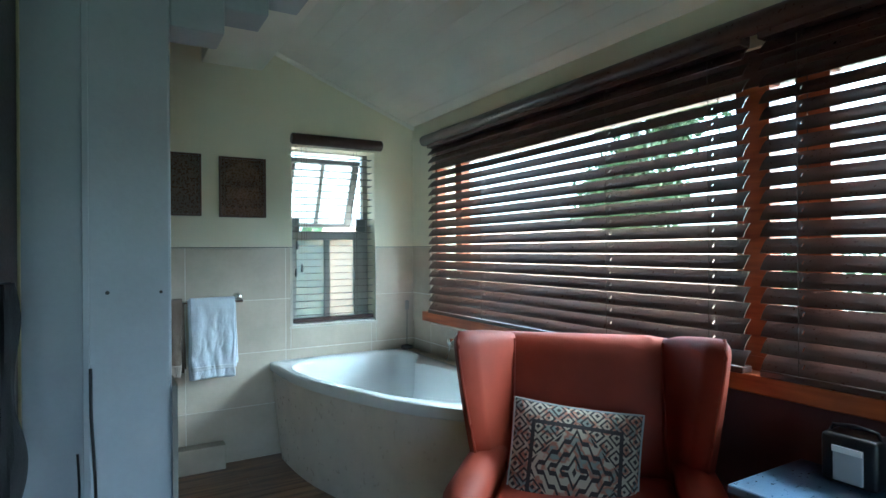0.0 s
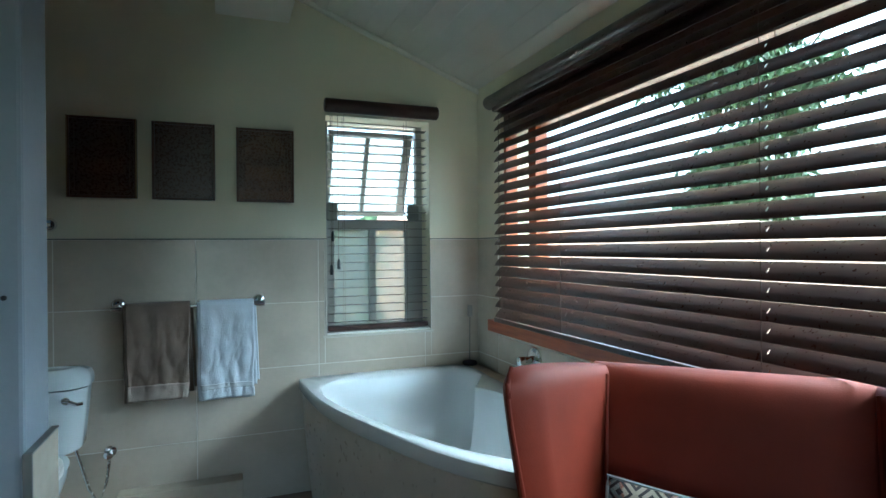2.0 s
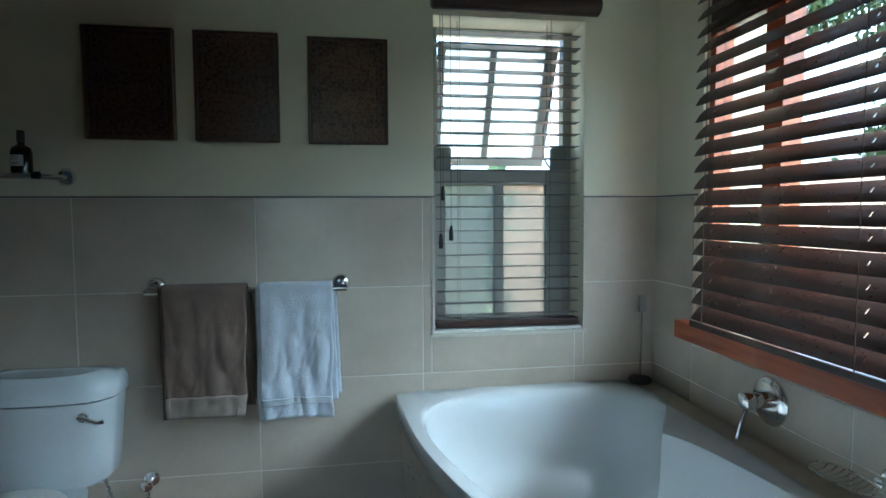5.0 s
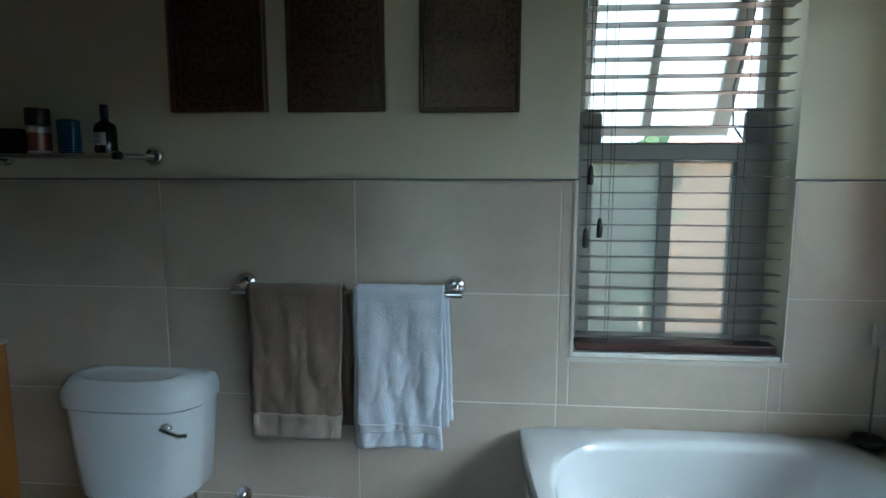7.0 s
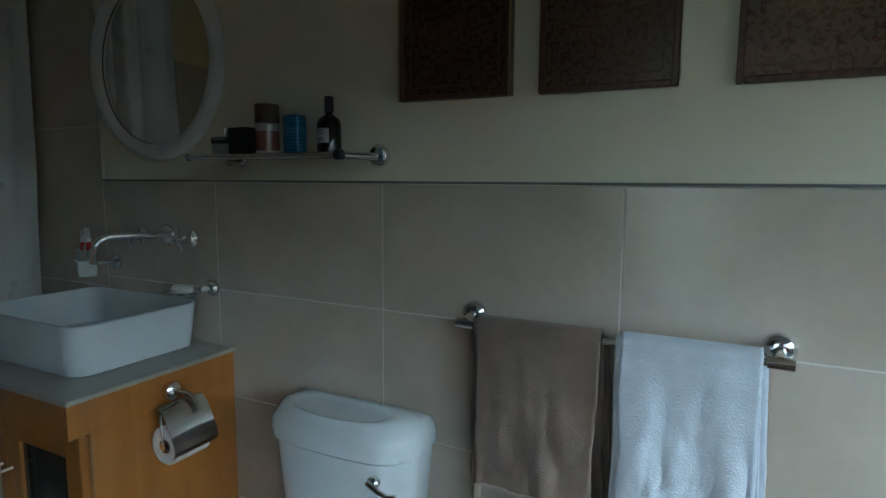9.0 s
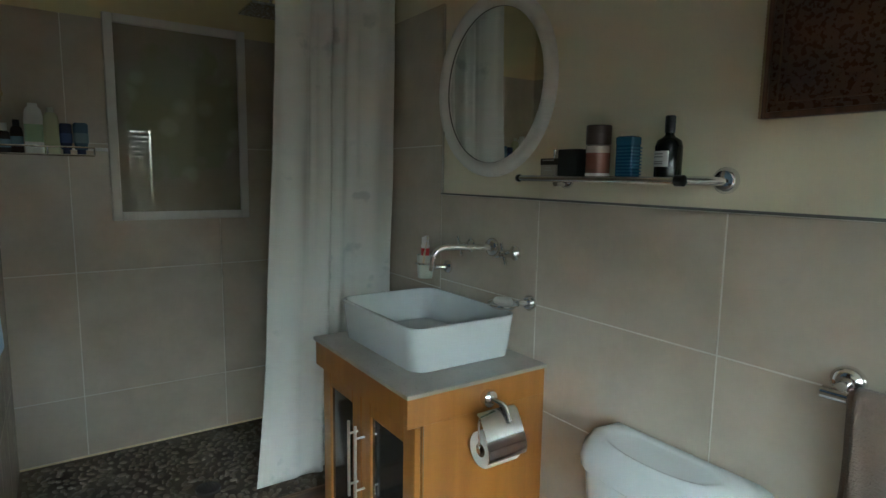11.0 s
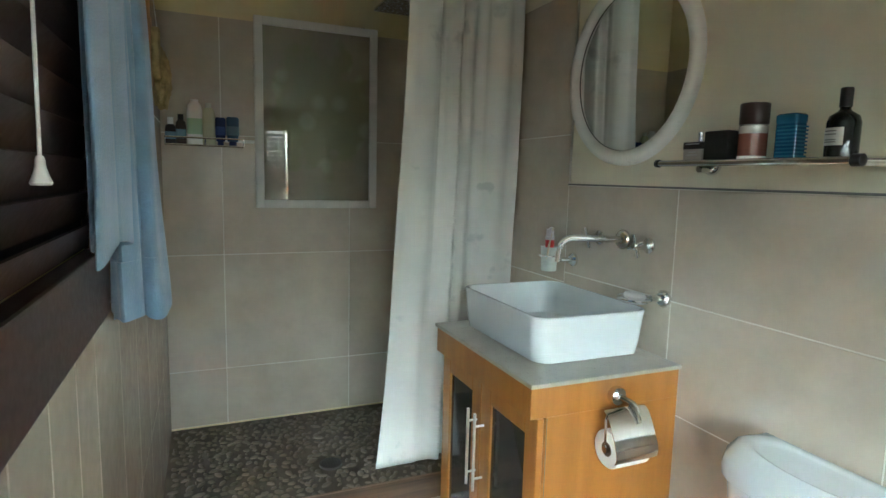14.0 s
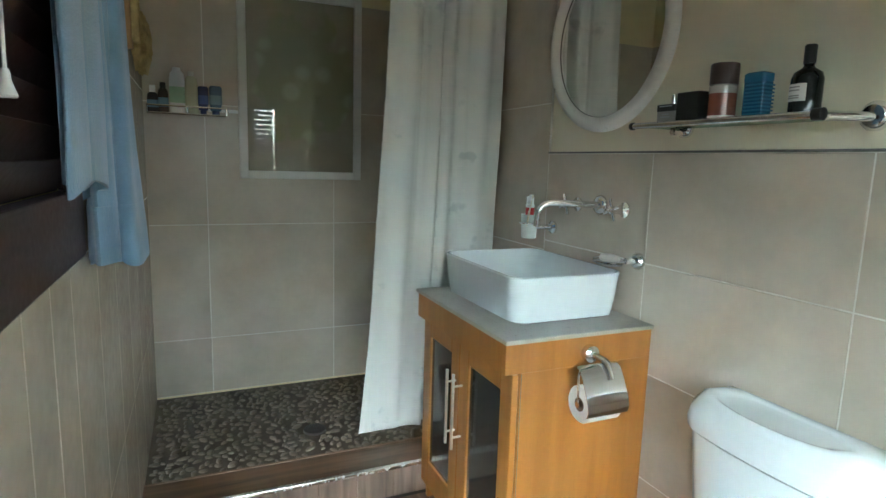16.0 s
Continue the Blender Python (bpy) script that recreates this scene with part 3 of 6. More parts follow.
# the sash hangs from its top edge and leans out
hinge = Matrix.Translation((0, yw + 0.03, WZ1 - 0.044)) @ Matrix.Rotation(radians(24), 4, 'X')
bm = NB()
sx0, sx1, sh = WX0 + 0.045, WX1 - 0.045, 0.515
for x0, x1 in ((sx0, sx0 + 0.03), (sx1 - 0.05, sx1), (1.607, 1.632)):
    box(bm, x0, -0.012, -sh, x1, 0.012, 0)
box(bm, sx0, -0.013, -sh, sx1, 0.013, -sh + 0.03)
box(bm, sx0, -0.013, -0.03, sx1, 0.013, 0)
bm.transform(hinge)
part(win, "sash", bm, SASH)
bm = NB()
box(bm, sx0 + 0.03, -0.002, -sh + 0.03, sx1 - 0.05, 0.002, -0.03)
bm.transform(hinge)
part(win, "pane", bm, FROSTTOP, label="frosted sash pane")
bm = NB()
tube(bm, [(1.86, yw + 0.01, 1.44), (1.84, yw + 0.06, 1.50), (1.85, yw + 0.10, 1.62), (1.875, yw + 0.06, 1.78)], 0.0035, 6)
part(win, "stay", bm, TRIM, True)
for x in (WX0 + 0.05, WX1 - 0.06):
    bm = NB()
    box(bm, x - 0.035, yw - 0.03, 1.44, x + 0.035, yw - 0.004, 1.535, 0.0125, 4)
    part(win, "handle", bm, mat("grey handle", (0.26, 0.26, 0.25), 0.5), True)
bm = NB()
box(bm, WX0, NW + 0.002, WZ0 - 0.001, WX1, yw, WZ0 + 0.012, 0.003)
structure("sill_north", bm, WHITEFRAME, "white painted window sill", "sill")

# east window: varnished wooden frame with fixed panes
wine = thing("window_2", (EW + 0.06, 1.5, EZ0), "wide window with a varnished orange brown wooden frame", "window")
wine["kind"] = "structure"
bm = NB()
fx0, fx1 = EW + 0.02, EW + 0.09
box(bm, fx0, EY0, EZ0, fx1, EY1, EZ0 + 0.05)
for y0, y1 in ((EY1 - 0.03, EY1), (3.20, 3.275), (1.225, 1.345), (1.035, 1.14), (0.05, 0.12), (EY0, EY0 + 0.06)):
    box(bm, fx0 + 0.002, y0, EZ0 + 0.05, fx1 - 0.002, y1, 1.87)
part(wine, "frame", bm, ORANGEWOOD)
# head of the same frame, its shade put in as dark wood
bm = NB()
box(bm, fx0, EY0, 1.87, fx1, EY1, EZ1, 0.003)
part(wine, "head", bm, DARKWOOD, label="window head coloured dark for its shade")
for y0, y1 in ((3.275, EY1 - 0.03), (1.345, 3.20), (1.14, 1.225), (0.12, 1.035), (EY0 + 0.06, 0.05)):
    bm = NB()
    box(bm, fx0 + 0.03, y0, EZ0 + 0.05, fx0 + 0.036, y1, 1.87)
    part(wine, "pane", bm, CLEAR).visible_shadow = False
bm = NB()
box(bm, EW - 0.055, -0.7, 0.822, EW + 0.10, 3.605, EZ0, 0.004)
structure("sill_east", bm, ORANGEWOOD, "varnished orange brown wooden window board", "sill")

# shower window: opaque pane with painted leaves in a white frame
sw = thing("window_3", (SH_W, 3.09, 1.2), "small white framed window, opaque pane coloured with leaves", "window")
sw["kind"] = "structure"
bm = NB()
y0, y1, z0, z1, f = 2.793, 3.380, 1.183, 2.065, 0.038
x0, x1 = SH_W + 0.006, SH_W + 0.030
box(bm, x0, y0, z0, x1, y0 + f, z1, 0.004)
box(bm, x0, y1 - f, z0, x1, y1, z1, 0.004)
box(bm, x0, y0 + f, z0, x1, y1 - f, z0 + f, 0.004)
box(bm, x0, y0 + f, z1 - f, x1, y1 - f, z1, 0.004)
part(sw, "frame", bm, WHITEFRAME)
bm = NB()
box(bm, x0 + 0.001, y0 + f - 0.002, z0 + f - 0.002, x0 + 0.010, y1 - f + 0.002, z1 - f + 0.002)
part(sw, "pane", bm, leaf_coloured_pane())


# ---- blinds ----
def slat_mesh(length, width, material, along, holes=(), crown=0.004, thick=0.0028):
    """One curved slat, centred, lying flat, its length along x or y, with slots where the cords go through."""
    b = NB()

    def strip(s0, s1, w0, w1, n=4):
        top = [(width * (w0 + (w1 - w0) * k / n), crown * (1 - (2 * (w0 + (w1 - w0) * k / n)) ** 2)) for k in range(n + 1)]
        prof = top + [(w, h - thick) for w, h in reversed(top)]
        loft(b, [[Vector((s, w, h)) if along == 'X' else Vector((w, s, h)) for w, h in prof] for s in (s0, s1)])
    at = -length / 2
    for h in sorted(holes):
        strip(at, h - 0.0024, -0.5, 0.5)
        strip(h - 0.0024, h + 0.0024, -0.5, -0.13, 2)
        strip(h - 0.0024, h + 0.0024, 0.13, 0.5, 2)
        at = h + 0.0024
    strip(at, length / 2, -0.5, 0.5)
    return finish("slat", b, material, True)


def put_slats(th, mesh, places, turn):
    for p in places:
        ob = new("slat", mesh)
        ob.parent = th
        ob.matrix_parent_inverse = th.matrix_basis.inverted()
        ob.matrix_basis = Matrix.Translation(p) @ turn


def tassel(bm, p):
    lathe(bm, p, [(0.003, 0.03), (0.006, 0.024), (0.0085, 0.0), (0.0085, -0.022), (0.006, -0.026)][::-1], 10)


def north_blind():
    th = thing("window_blind", (1.65, NW - 0.01, 2.03), "open dark brown wooden venetian blind at the bath window", "blind", "venetian blinds")
    b = NB()
    lathe(b, (1.333, NW - 0.045, 2.043), [(0.030, 0.0), (0.037, 0.006), (0.037, 0.632), (0.030, 0.638)], 18, 'X')
    part(th, "valance", b, DARKWOODX, True)
    y = NW + 0.030
    n = 24
    me = slat_mesh(WX1 - WX0 - 0.03, 0.05, GREYSLAT, 'X', (), 0.0012, 0.0022)
    put_slats(th, me, [Vector((1.64, y, 1.948 - k * 0.0465)) for k in range(n)], Matrix.Rotation(radians(-2), 4, 'X'))
    b = NB()
    box(b, WX0 + 0.008, y - 0.026, 0.833, WX1 - 0.012, y + 0.026, 0.858, 0.004)
    part(th, "bottom_rail", b, DARKWOODX)
    for x in (1.445, 1.80):
        for dy in (-0.024, 0.024):
            part(th, "cord", rod(NB(), (x, y + dy, 0.85), (x, y + dy, 2.0), 0.0011, 5), CORD)
    for x, z in ((WX0 + 0.025, 1.165), (WX0 + 0.064, 1.195), (WX0 + 0.034, 1.345)):
        part(th, "pull_cord", rod(NB(), (x, y - 0.036, z + 0.015), (x, y - 0.036, 2.0), 0.0013, 5), CORD)
        b = NB()
        tassel(b, (x, y - 0.036, z))
        part(th, "tassel", b, BLACKPLASTIC, True)


def east_blind(y0, y1, zlow, cords):
    th = thing("window_blind", (EW - 0.04, (y0 + y1) / 2, 2.06), "half closed dark mahogany wooden venetian blind", "blind", "venetian blinds")
    x = EW - 0.052
    b = NB()
    box(b, x - 0.03, y0, 1.995, x + 0.03, y1, 2.045, 0.004)
    part(th, "head_rail", b, DARKWOOD)
    me = slat_mesh(y1 - y0, 0.0635, DARKWOOD, 'Y', [y - (y0 + y1) / 2 for y in cords])
    p = 0.0545
    n = int((1.985 - zlow - 0.03) / p) + 1
    put_slats(th, me, [Vector((x, (y0 + y1) / 2, 1.972 - k * p)) for k in range(n)], Matrix.Rotation(radians(-49), 4, 'Y'))
    b = NB()
    box(b, x - 0.028, y0, zlow, x + 0.028, y1, zlow + 0.022, 0.004)
    part(th, "bottom_rail", b, DARKWOOD)
    for y in cords:
        for dx in (-0.030, 0.030):
            part(th, "cord", rod(NB(), (x + dx, y, zlow + 0.02), (x + dx, y, 2.0), 0.0013, 5), CORD)


north_blind()
east_blind(1.262, 3.475, EZ0 + 0.002, (3.40, 2.83, 1.87, 1.385))
east_blind(-0.55, 1.205, EZ0 + 0.004, (1.08, 0.4, -0.3))
bm = NB()
lathe(bm, (EW - 0.075, 3.530, 2.052), [(0.030, 0.0), (0.036, 0.008), (0.036, 4.14), (0.030, 4.148)][::-1], 18, 'Y')
vals = single("blind_pelmet", bm, DARKWOOD, "long rounded dark mahogany pelmet over the wide window", "pelmet", True)


def south_blind():
    th = thing("window_blind", (0.1, SH_S + 0.03, 1.6), "closed dark brown wooden louvre blind on the tiled wall", "blind", "venetian blinds")
    b = NB()
    y0, y1 = SH_S + 0.006, SH_S + 0.035
    box(b, -0.30, y0, 1.112, 0.36, y1, 1.222, 0.004)
    box(b, -0.30, y0, 1.222, -0.262, y1, 2.3, 0.004)
    box(b, 0.33, y0, 1.222, 0.36, y1, 2.3, 0.004)
    box(b, -0.30, y0, 2.3, 0.36, y1, 2.36, 0.004)
    part(th, "frame", b, DARKWOODX)
    b = NB()
    box(b, -0.262, y0 - 0.003, 1.222, 0.33, y0, 2.3)
    part(th, "back", b, BLACKPLASTIC)
    me = slat_mesh(0.588, 0.05, DARKWOODX, 'X')
    put_slats(th, me, [Vector((0.034, SH_S + 0.022, 1.250 + k * 0.044)) for k in range(24)], Matrix.Rotation(radians(62), 4, 'X'))
    b = NB()
    box(b, -0.235, y1 - 0.012, 1.215, -0.212, y1 + 0.002, 1.30, 0.003)
    part(th, "latch", b, mat("dark latch", (0.05, 0.04, 0.035), 0.5))
    b = NB()
    box(b, -0.231, y1 + 0.003, 1.270, -0.216, y1 + 0.006, 1.279)
    part(th, "mark", b, WHITEPLASTIC)


south_blind()


# ---- bath corner ----
def polar_ring(poly, c, z, n=72):
    """Where n rays from c meet a closed outline."""
    out = []
    for k in range(n):
        a = k * math.tau / n
        d = Vector((math.cos(a), math.sin(a)))
        best = None
        for p, q in zip(poly, poly[1:] + poly[:1]):
            p, q = Vector(p) - Vector(c), Vector(q) - Vector(c)
            e = q - p
            den = d.x * e.y - d.y * e.x
            if abs(den) < 1e-9:
                continue
            t = (p.x * e.y - p.y * e.x) / den
            s = (p.x * d.y - p.y * d.x) / den
            if t > 0 and -1e-6 <= s <= 1 + 1e-6 and (best is None or t > best):
                best = t
        out.append(Vector((c[0] + d.x * best, c[1] + d.y * best, z)))
    return out


def curve(points, n=8, closed=False):
    """Points on a smooth curve through the given ones."""
    pts = [Vector(p) for p in points]
    out = []
    for i in range(len(pts) - 1):
        p0, p1, p2, p3 = pts[max(i - 1, 0)], pts[i], pts[i + 1], pts[min(i + 2, len(pts) - 1)]
        for k in range(n):
            t = k / n
            out.append(0.5 * ((2 * p1) + (p2 - p0) * t + (2 * p0 - 5 * p1 + 4 * p2 - p3) * t * t + (3 * p1 - p0 - 3 * p2 + p3) * t ** 3))
    out.append(pts[-1])
    return out


def bathtub():
    th = thing("bathtub", (1.7, 3.0, 0), "white acrylic corner bath with a curved beige tiled front", "bathtub")
    c = (1.72, 3.05)
    xe = EW - 0.105
    front = curve([(1.19, NW - 0.01), (1.196, 3.60), (1.225, 3.32), (1.285, 3.06), (1.375, 2.80), (1.50, 2.50), (1.66, 2.26), (1.88, 2.06), (xe, 1.96)], 5)
    outer = [tuple(p) for p in front] + [(xe, NW - 0.01)]
    inner = [tuple(p) for p in curve([(1.50, 3.755), (1.36, 3.71), (1.27, 3.58), (1.265, 3.38), (1.33, 3.10), (1.43, 2.83), (1.56, 2.56), (1.74, 2.34), (1.92, 2.26), (2.02, 2.34), (2.07, 2.60), (2.07, 2.90), (2.02, 3.20), (1.95, 3.36), (2.075, 3.43), (2.10, 3.55), (2.07, 3.70), (1.98, 3.755), (1.75, 3.765), (1.50, 3.755)], 5)]
    o = polar_ring(outer, c, 0.6)
    i0 = polar_ring(inner, c, 0.6)

    def mixr(a, b, f, z):
        return [Vector((p.x * (1 - f) + q.x * f, p.y * (1 - f) + q.y * f, z)) for p, q in zip(a, b)]

    def shrink(r, f, z, dx=0, dy=0):
        return [Vector((c[0] + (p.x - c[0]) * f + dx, c[1] + (p.y - c[1]) * f + dy, z)) for p in r]
    b = NB()
    loft(b, [shrink(o, 0.985, 0.545), shrink(o, 0.998, 0.552), o and [Vector((p.x, p.y, 0.585)) for p in o], shrink(o, 0.995, 0.600), mixr(o, i0, 0.12, 0.605), mixr(o, i0, 0.85, 0.604), shrink(i0, 1.0, 0.597), shrink(i0, 0.985, 0.575), shrink(i0, 0.955, 0.46), shrink(i0, 0.90, 0.33, -0.01), shrink(i0, 0.82, 0.25, -0.015), shrink(i0, 0.66, 0.215, -0.02), shrink(i0, 0.3, 0.21, -0.02)], close_first=False)
    part(th, "shell", b, ACRYLIC, True)
    b = NB()
    loft(b, [shrink(o, 0.90, 0.0), shrink(o, 0.915, 0.10), shrink(o, 0.955, 0.35), shrink(o, 0.975, 0.556)], True, False)
    part(th, "front_panel", b, TUBTILE, True, label="beige tiled curved bath front")
    b = NB()
    lathe(b, (1.60, 2.85, 0.212), [(0.03, 0.0), (0.03, 0.004), (0.015, 0.006)], 18)
    part(th, "waste", b, CHROME, True)


bathtub()
bm = NB()
box(bm, EW - 0.104, 2.02, 0.0, EW - 0.009, NW - 0.011, 0.592, 0.004)
structure("bath_deck", bm, TILE, "narrow beige tiled ledge between bath and wall", "ledge")


def mixer_tap():
    p = Vector((EW - 0.009, 3.172, 0.725))
    th = thing("bath_mixer", p, "chrome round wall mixer with a single lever", "tap")
    b = NB()
    lathe(b, p, [(0.07, 0.0), (0.07, 0.004), (0.062, 0.010), (0.03, 0.012)], 32, 'X')
    b.transform(Matrix.Translation(p) @ Matrix.Scale(-1, 4, (1, 0, 0)) @ Matrix.Translation(-p))
    part(th, "plate", b, CHROME, True)
    b = NB()
    rod(b, p + Vector((-0.008, 0, 0.005)), p + Vector((-0.060, 0, 0.005)), 0.024, 20)
    lathe(b, p + Vector((-0.095, 0, 0.005)), [(0.012, 0.0), (0.024, 0.006), (0.026, 0.030), (0.024, 0.036)], 20, 'X')
    part(th, "body", b, CHROME, True)
    b = NB()
    tube(b, [p + Vector((-0.075, 0, -0.01)), p + Vector((-0.085, 0.005, -0.05)), p + Vector((-0.095, 0.012, -0.11))], 0.006, 8)
    part(th, "lever", b, CHROME, True)


def wire_dish():
    p = Vector((EW - 0.009, 2.785, 0.672))
    th = thing("wire_soap_dish", p, "chrome wire soap basket on the tiled wall", "soap dish")
    b = NB()
    lathe(b, p, [(0.028, 0.0), (0.028, -0.008), (0.022, -0.014)][::-1], 20, 'X')
    rod(b, p, p + Vector((-0.045, 0.0, 0)), 0.011, 12)
    part(th, "mount", b, CHROME, True)
    b = NB()
    ring = [p + Vector((-0.045 - 0.045 * (1 - math.cos(a)), 0.005 + 0.085 * math.sin(a) + 0.04, -0.004)) for a in [k * math.tau / 28 for k in range(29)]]
    tube(b, ring, 0.0025, 6)
    for k in range(-4, 5):
        y = 0.045 + k * 0.017
        w = 0.044 * math.sqrt(max(0.05, 1 - (k * 0.017 / 0.085) ** 2))
        tube(b, [p + Vector((-0.09 + w * f, y, -0.004 - 0.014 * (1 - f * f))) for f in (-1, -0.5, 0, 0.5, 1)], 0.0018, 5)
    part(th, "basket", b, CHROME, True)


mixer_tap()
wire_dish()
# long-handled bath brush standing in the corner of the bath
th = thing("bath_brush", (2.165, 3.775, 0.605), "thin grey rod brush standing on the bath corner", "brush")
bm = NB()
lathe(bm, (2.150, 3.775, 0.605), [(0.036, 0.0), (0.044, 0.006), (0.040, 0.020), (0.010, 0.028)], 16)
part(th, "base", bm, mat("dark brush base", (0.06, 0.055, 0.05), 0.7), True)
bm = NB()
rod(bm, (2.150, 3.775, 0.625), (2.158, 3.785, 0.90), 0.0035, 8)
part(th, "rod", bm, mat("grey rod", (0.25, 0.24, 0.22), 0.4), True)
bm = NB()
box(bm, 2.145, 3.775, 0.88, 2.172, 3.797, 0.948, 0.006)
part(th, "grip", bm, mat("grey grip", (0.36, 0.35, 0.32), 0.5), True)


# ---- north wall: towels, pictures, shelf ----
def towel_rail():
    th = thing("towel_rail", (0.69, NW, 1.02), "chrome towel rail with round wall mounts", "towel rail")
    for x in (0.364, 0.998):
        b = NB()
        lathe(b, (x, NW - 0.009, 1.022), [(0.031, 0.0), (0.031, 0.006), (0.024, 0.016), (0.014, 0.020)], 24, 'Y')
        rod(b, (x, NW - 0.02, 1.022), (x, NW - 0.07, 1.012), 0.011, 12)
        rod(b, (x - 0.022, NW - 0.066, 1.008), (x + 0.022, NW - 0.066, 1.008), 0.0125, 14)
        part(th, "mount", b, CHROME, True)
    b = NB()
    rod(b, (0.345, NW - 0.066, 1.008), (1.016, NW - 0.066, 1.008), 0.008, 14)
    part(th, "bar", b, CHROME, True)


def towel(name, x0, x1, zf, zb, material, band, seed, label, flare=0.0):
    """A doubled towel hung over the bar: two leaves in front, two behind."""
    yr, zr = NW - 0.066, 1.012
    th = thing(name, ((x0 + x1) / 2, yr, zr), label, "towel", "hanging towels")
    rnd = random.Random(seed)
    ph = [rnd.uniform(0, 6.28) for _ in range(6)]
    for leaf in range(2):
        off = 0.010 + leaf * 0.009
        lo_f, lo_b = zf + leaf * 0.005, zb + leaf * 0.02
        xs = leaf * 0.012 * (1 if seed % 2 else 1)

        def f(u, v):
            lf, lb = zr - lo_f, zr - lo_b
            arc = math.pi * off
            s = u * (lf + arc + lb)
            x = x0 + xs + (x1 - x0) * v
            wob = 0.005 * math.sin(21 * v + ph[0] + s * 9) + 0.009 * math.sin(v * 7 + ph[1] + s * 5) + 0.010 * noise.noise((v * 5 + ph[2], s * 9, seed)) + 0.040 * abs(noise.noise((v * 3.2 + s * 5, s * 4 - v * 4, seed + 3))) + 0.012 * abs(noise.noise((v * 11 - s * 15, s * 14 + v * 4, seed + 7)))
            if s < lf:
                z = lo_f + s
                k = 1 - s / lf
                sag = 0.002 * math.sin(v * 7 + ph[3]) * k
                return Vector((x + 0.020 * (0.5 - v) * k * (1 - flare) + 0.004 * math.sin(z * 25 + ph[4]) * k, yr - off - (0.004 + wob * (1 - 0.45 * k)) * k - 0.006 * k, z + sag))
            if s < lf + arc:
                a = (s - lf) / off
                return Vector((x, yr - off * math.cos(a), zr + off * math.sin(a)))
            z = zr - (s - lf - arc)
            k = (s - lf - arc) / lb
            return Vector((x + 0.012 + 0.014 * k, min(yr + off + (0.004 + wob * 0.5) * k + 0.006 * k, NW - 0.016), z))
        b = NB()
        sheet(b, 110, 40, f)
        part(th, "leaf", b, material, True, solid=0.007)
        if leaf == 1 and band:
            b = NB()
            n0 = (band[0] - lo_f) / (zr - lo_f + math.pi * off + zr - lo_b)
            n1 = (band[1] - lo_f) / (zr - lo_f + math.pi * off + zr - lo_b)
            sheet(b, 8, 22, lambda u, v: f(n0 + (n1 - n0) * u, v) + Vector((0, -0.0085, 0)))
            part(th, "band", b, band[2], True, solid=0.003)


towel_rail()
towel("towel", 0.388, 0.664, 0.572, 0.590, TOWELBROWN, (0.578, 0.650, TOWELBAND), 3, "taupe brown terry towel hung over the rail")
towel("towel", 0.706, 0.957, 0.552, 0.600, TOWELWHITE, (0.605, 0.630, mat("white towel band", (0.70, 0.74, 0.80), 0.9, var=0.1, fine=300)), 8, "white terry towel hung over the rail", 0.6)


def picture(x0, x1, z0, z1, material, beads):
    th = thing("picture", ((x0 + x1) / 2, NW, z0), "old brown print in a thin dark wooden frame", "picture", "pictures over the towels")
    b = NB()
    f, y0 = 0.013, NW - 0.024
    for a0, a1, c0, c1 in ((x0, x0 + f, z0, z1), (x1 - f, x1, z0, z1), (x0 + f, x1 - f, z0, z0 + f), (x0 + f, x1 - f, z1 - f, z1)):
        box(b, a0, y0, c0, a1, NW - 0.001, c1, 0.003)
    part(th, "frame", b, FRAMEWOOD)
    b = NB()
    box(b, x0 + f - 0.002, NW - 0.016, z0 + f - 0.002, x1 - f + 0.002, NW - 0.003, z1 - f + 0.002)
    part(th, "print", b, material)
    b = NB()
    g = 0.030
    for a0, a1, c0, c1 in ((x0 + g, x0 + g + 0.003, z0 + g, z1 - g), (x1 - g - 0.003, x1 - g, z0 + g, z1 - g), (x0 + g, x1 - g, z0 + g, z0 + g + 0.003), (x0 + g, x1 - g, z1 - g - 0.003, z1 - g)):
        box(b, a0, NW - 0.018, c0, a1, NW - 0.0155, c1)
    part(th, "border", b, PRINTLINE)
    if beads:
        nb_ = int((z1 - z0) / 0.0085)
        for x in (x0 + 0.003, x1 - 0.003):
            b = NB()
            box(b, x - 0.0022, y0 - 0.0012, z0, x + 0.0022, y0, z1)
            for k in range(nb_):
                box(b, x - 0.0028, y0 - 0.003, z0 + k * 0.0085, x + 0.0028, y0 - 0.0008, z0 + k * 0.0085 + 0.006, 0.001, 1)
            part(th, "beading", b, GOLD)


FRAMEWOOD = wood("dark picture frame wood", (0.040, 0.017, 0.009), (0.100, 0.042, 0.020), 'Z', 2.0, 0.35)
PRINTLINE = mat("faded gold line", (0.105, 0.058, 0.028), 0.5, var=0.3, scale=20)
GOLD = mat("worn gilt bead", (0.38, 0.28, 0.15), 0.4, 0.6, var=0.2)
picture(0.157, 0.447, 1.528, 1.906, picture_art("dark brown print", (0.062, 0.030, 0.017), (0.105, 0.055, 0.030), (0.302, 1.717), 0.6), True)
picture(0.510, 0.793, 1.526, 1.904, picture_art("plain brown print", (0.080, 0.041, 0.022), (0.12, 0.066, 0.036), (0.651, 1.715), 0.4), False)
picture(0.893, 1.176, 1.522, 1.898, picture_art("figured brown print", (0.080, 0.042, 0.024), (0.175, 0.095, 0.052), (1.034, 1.710), 0.85), False)


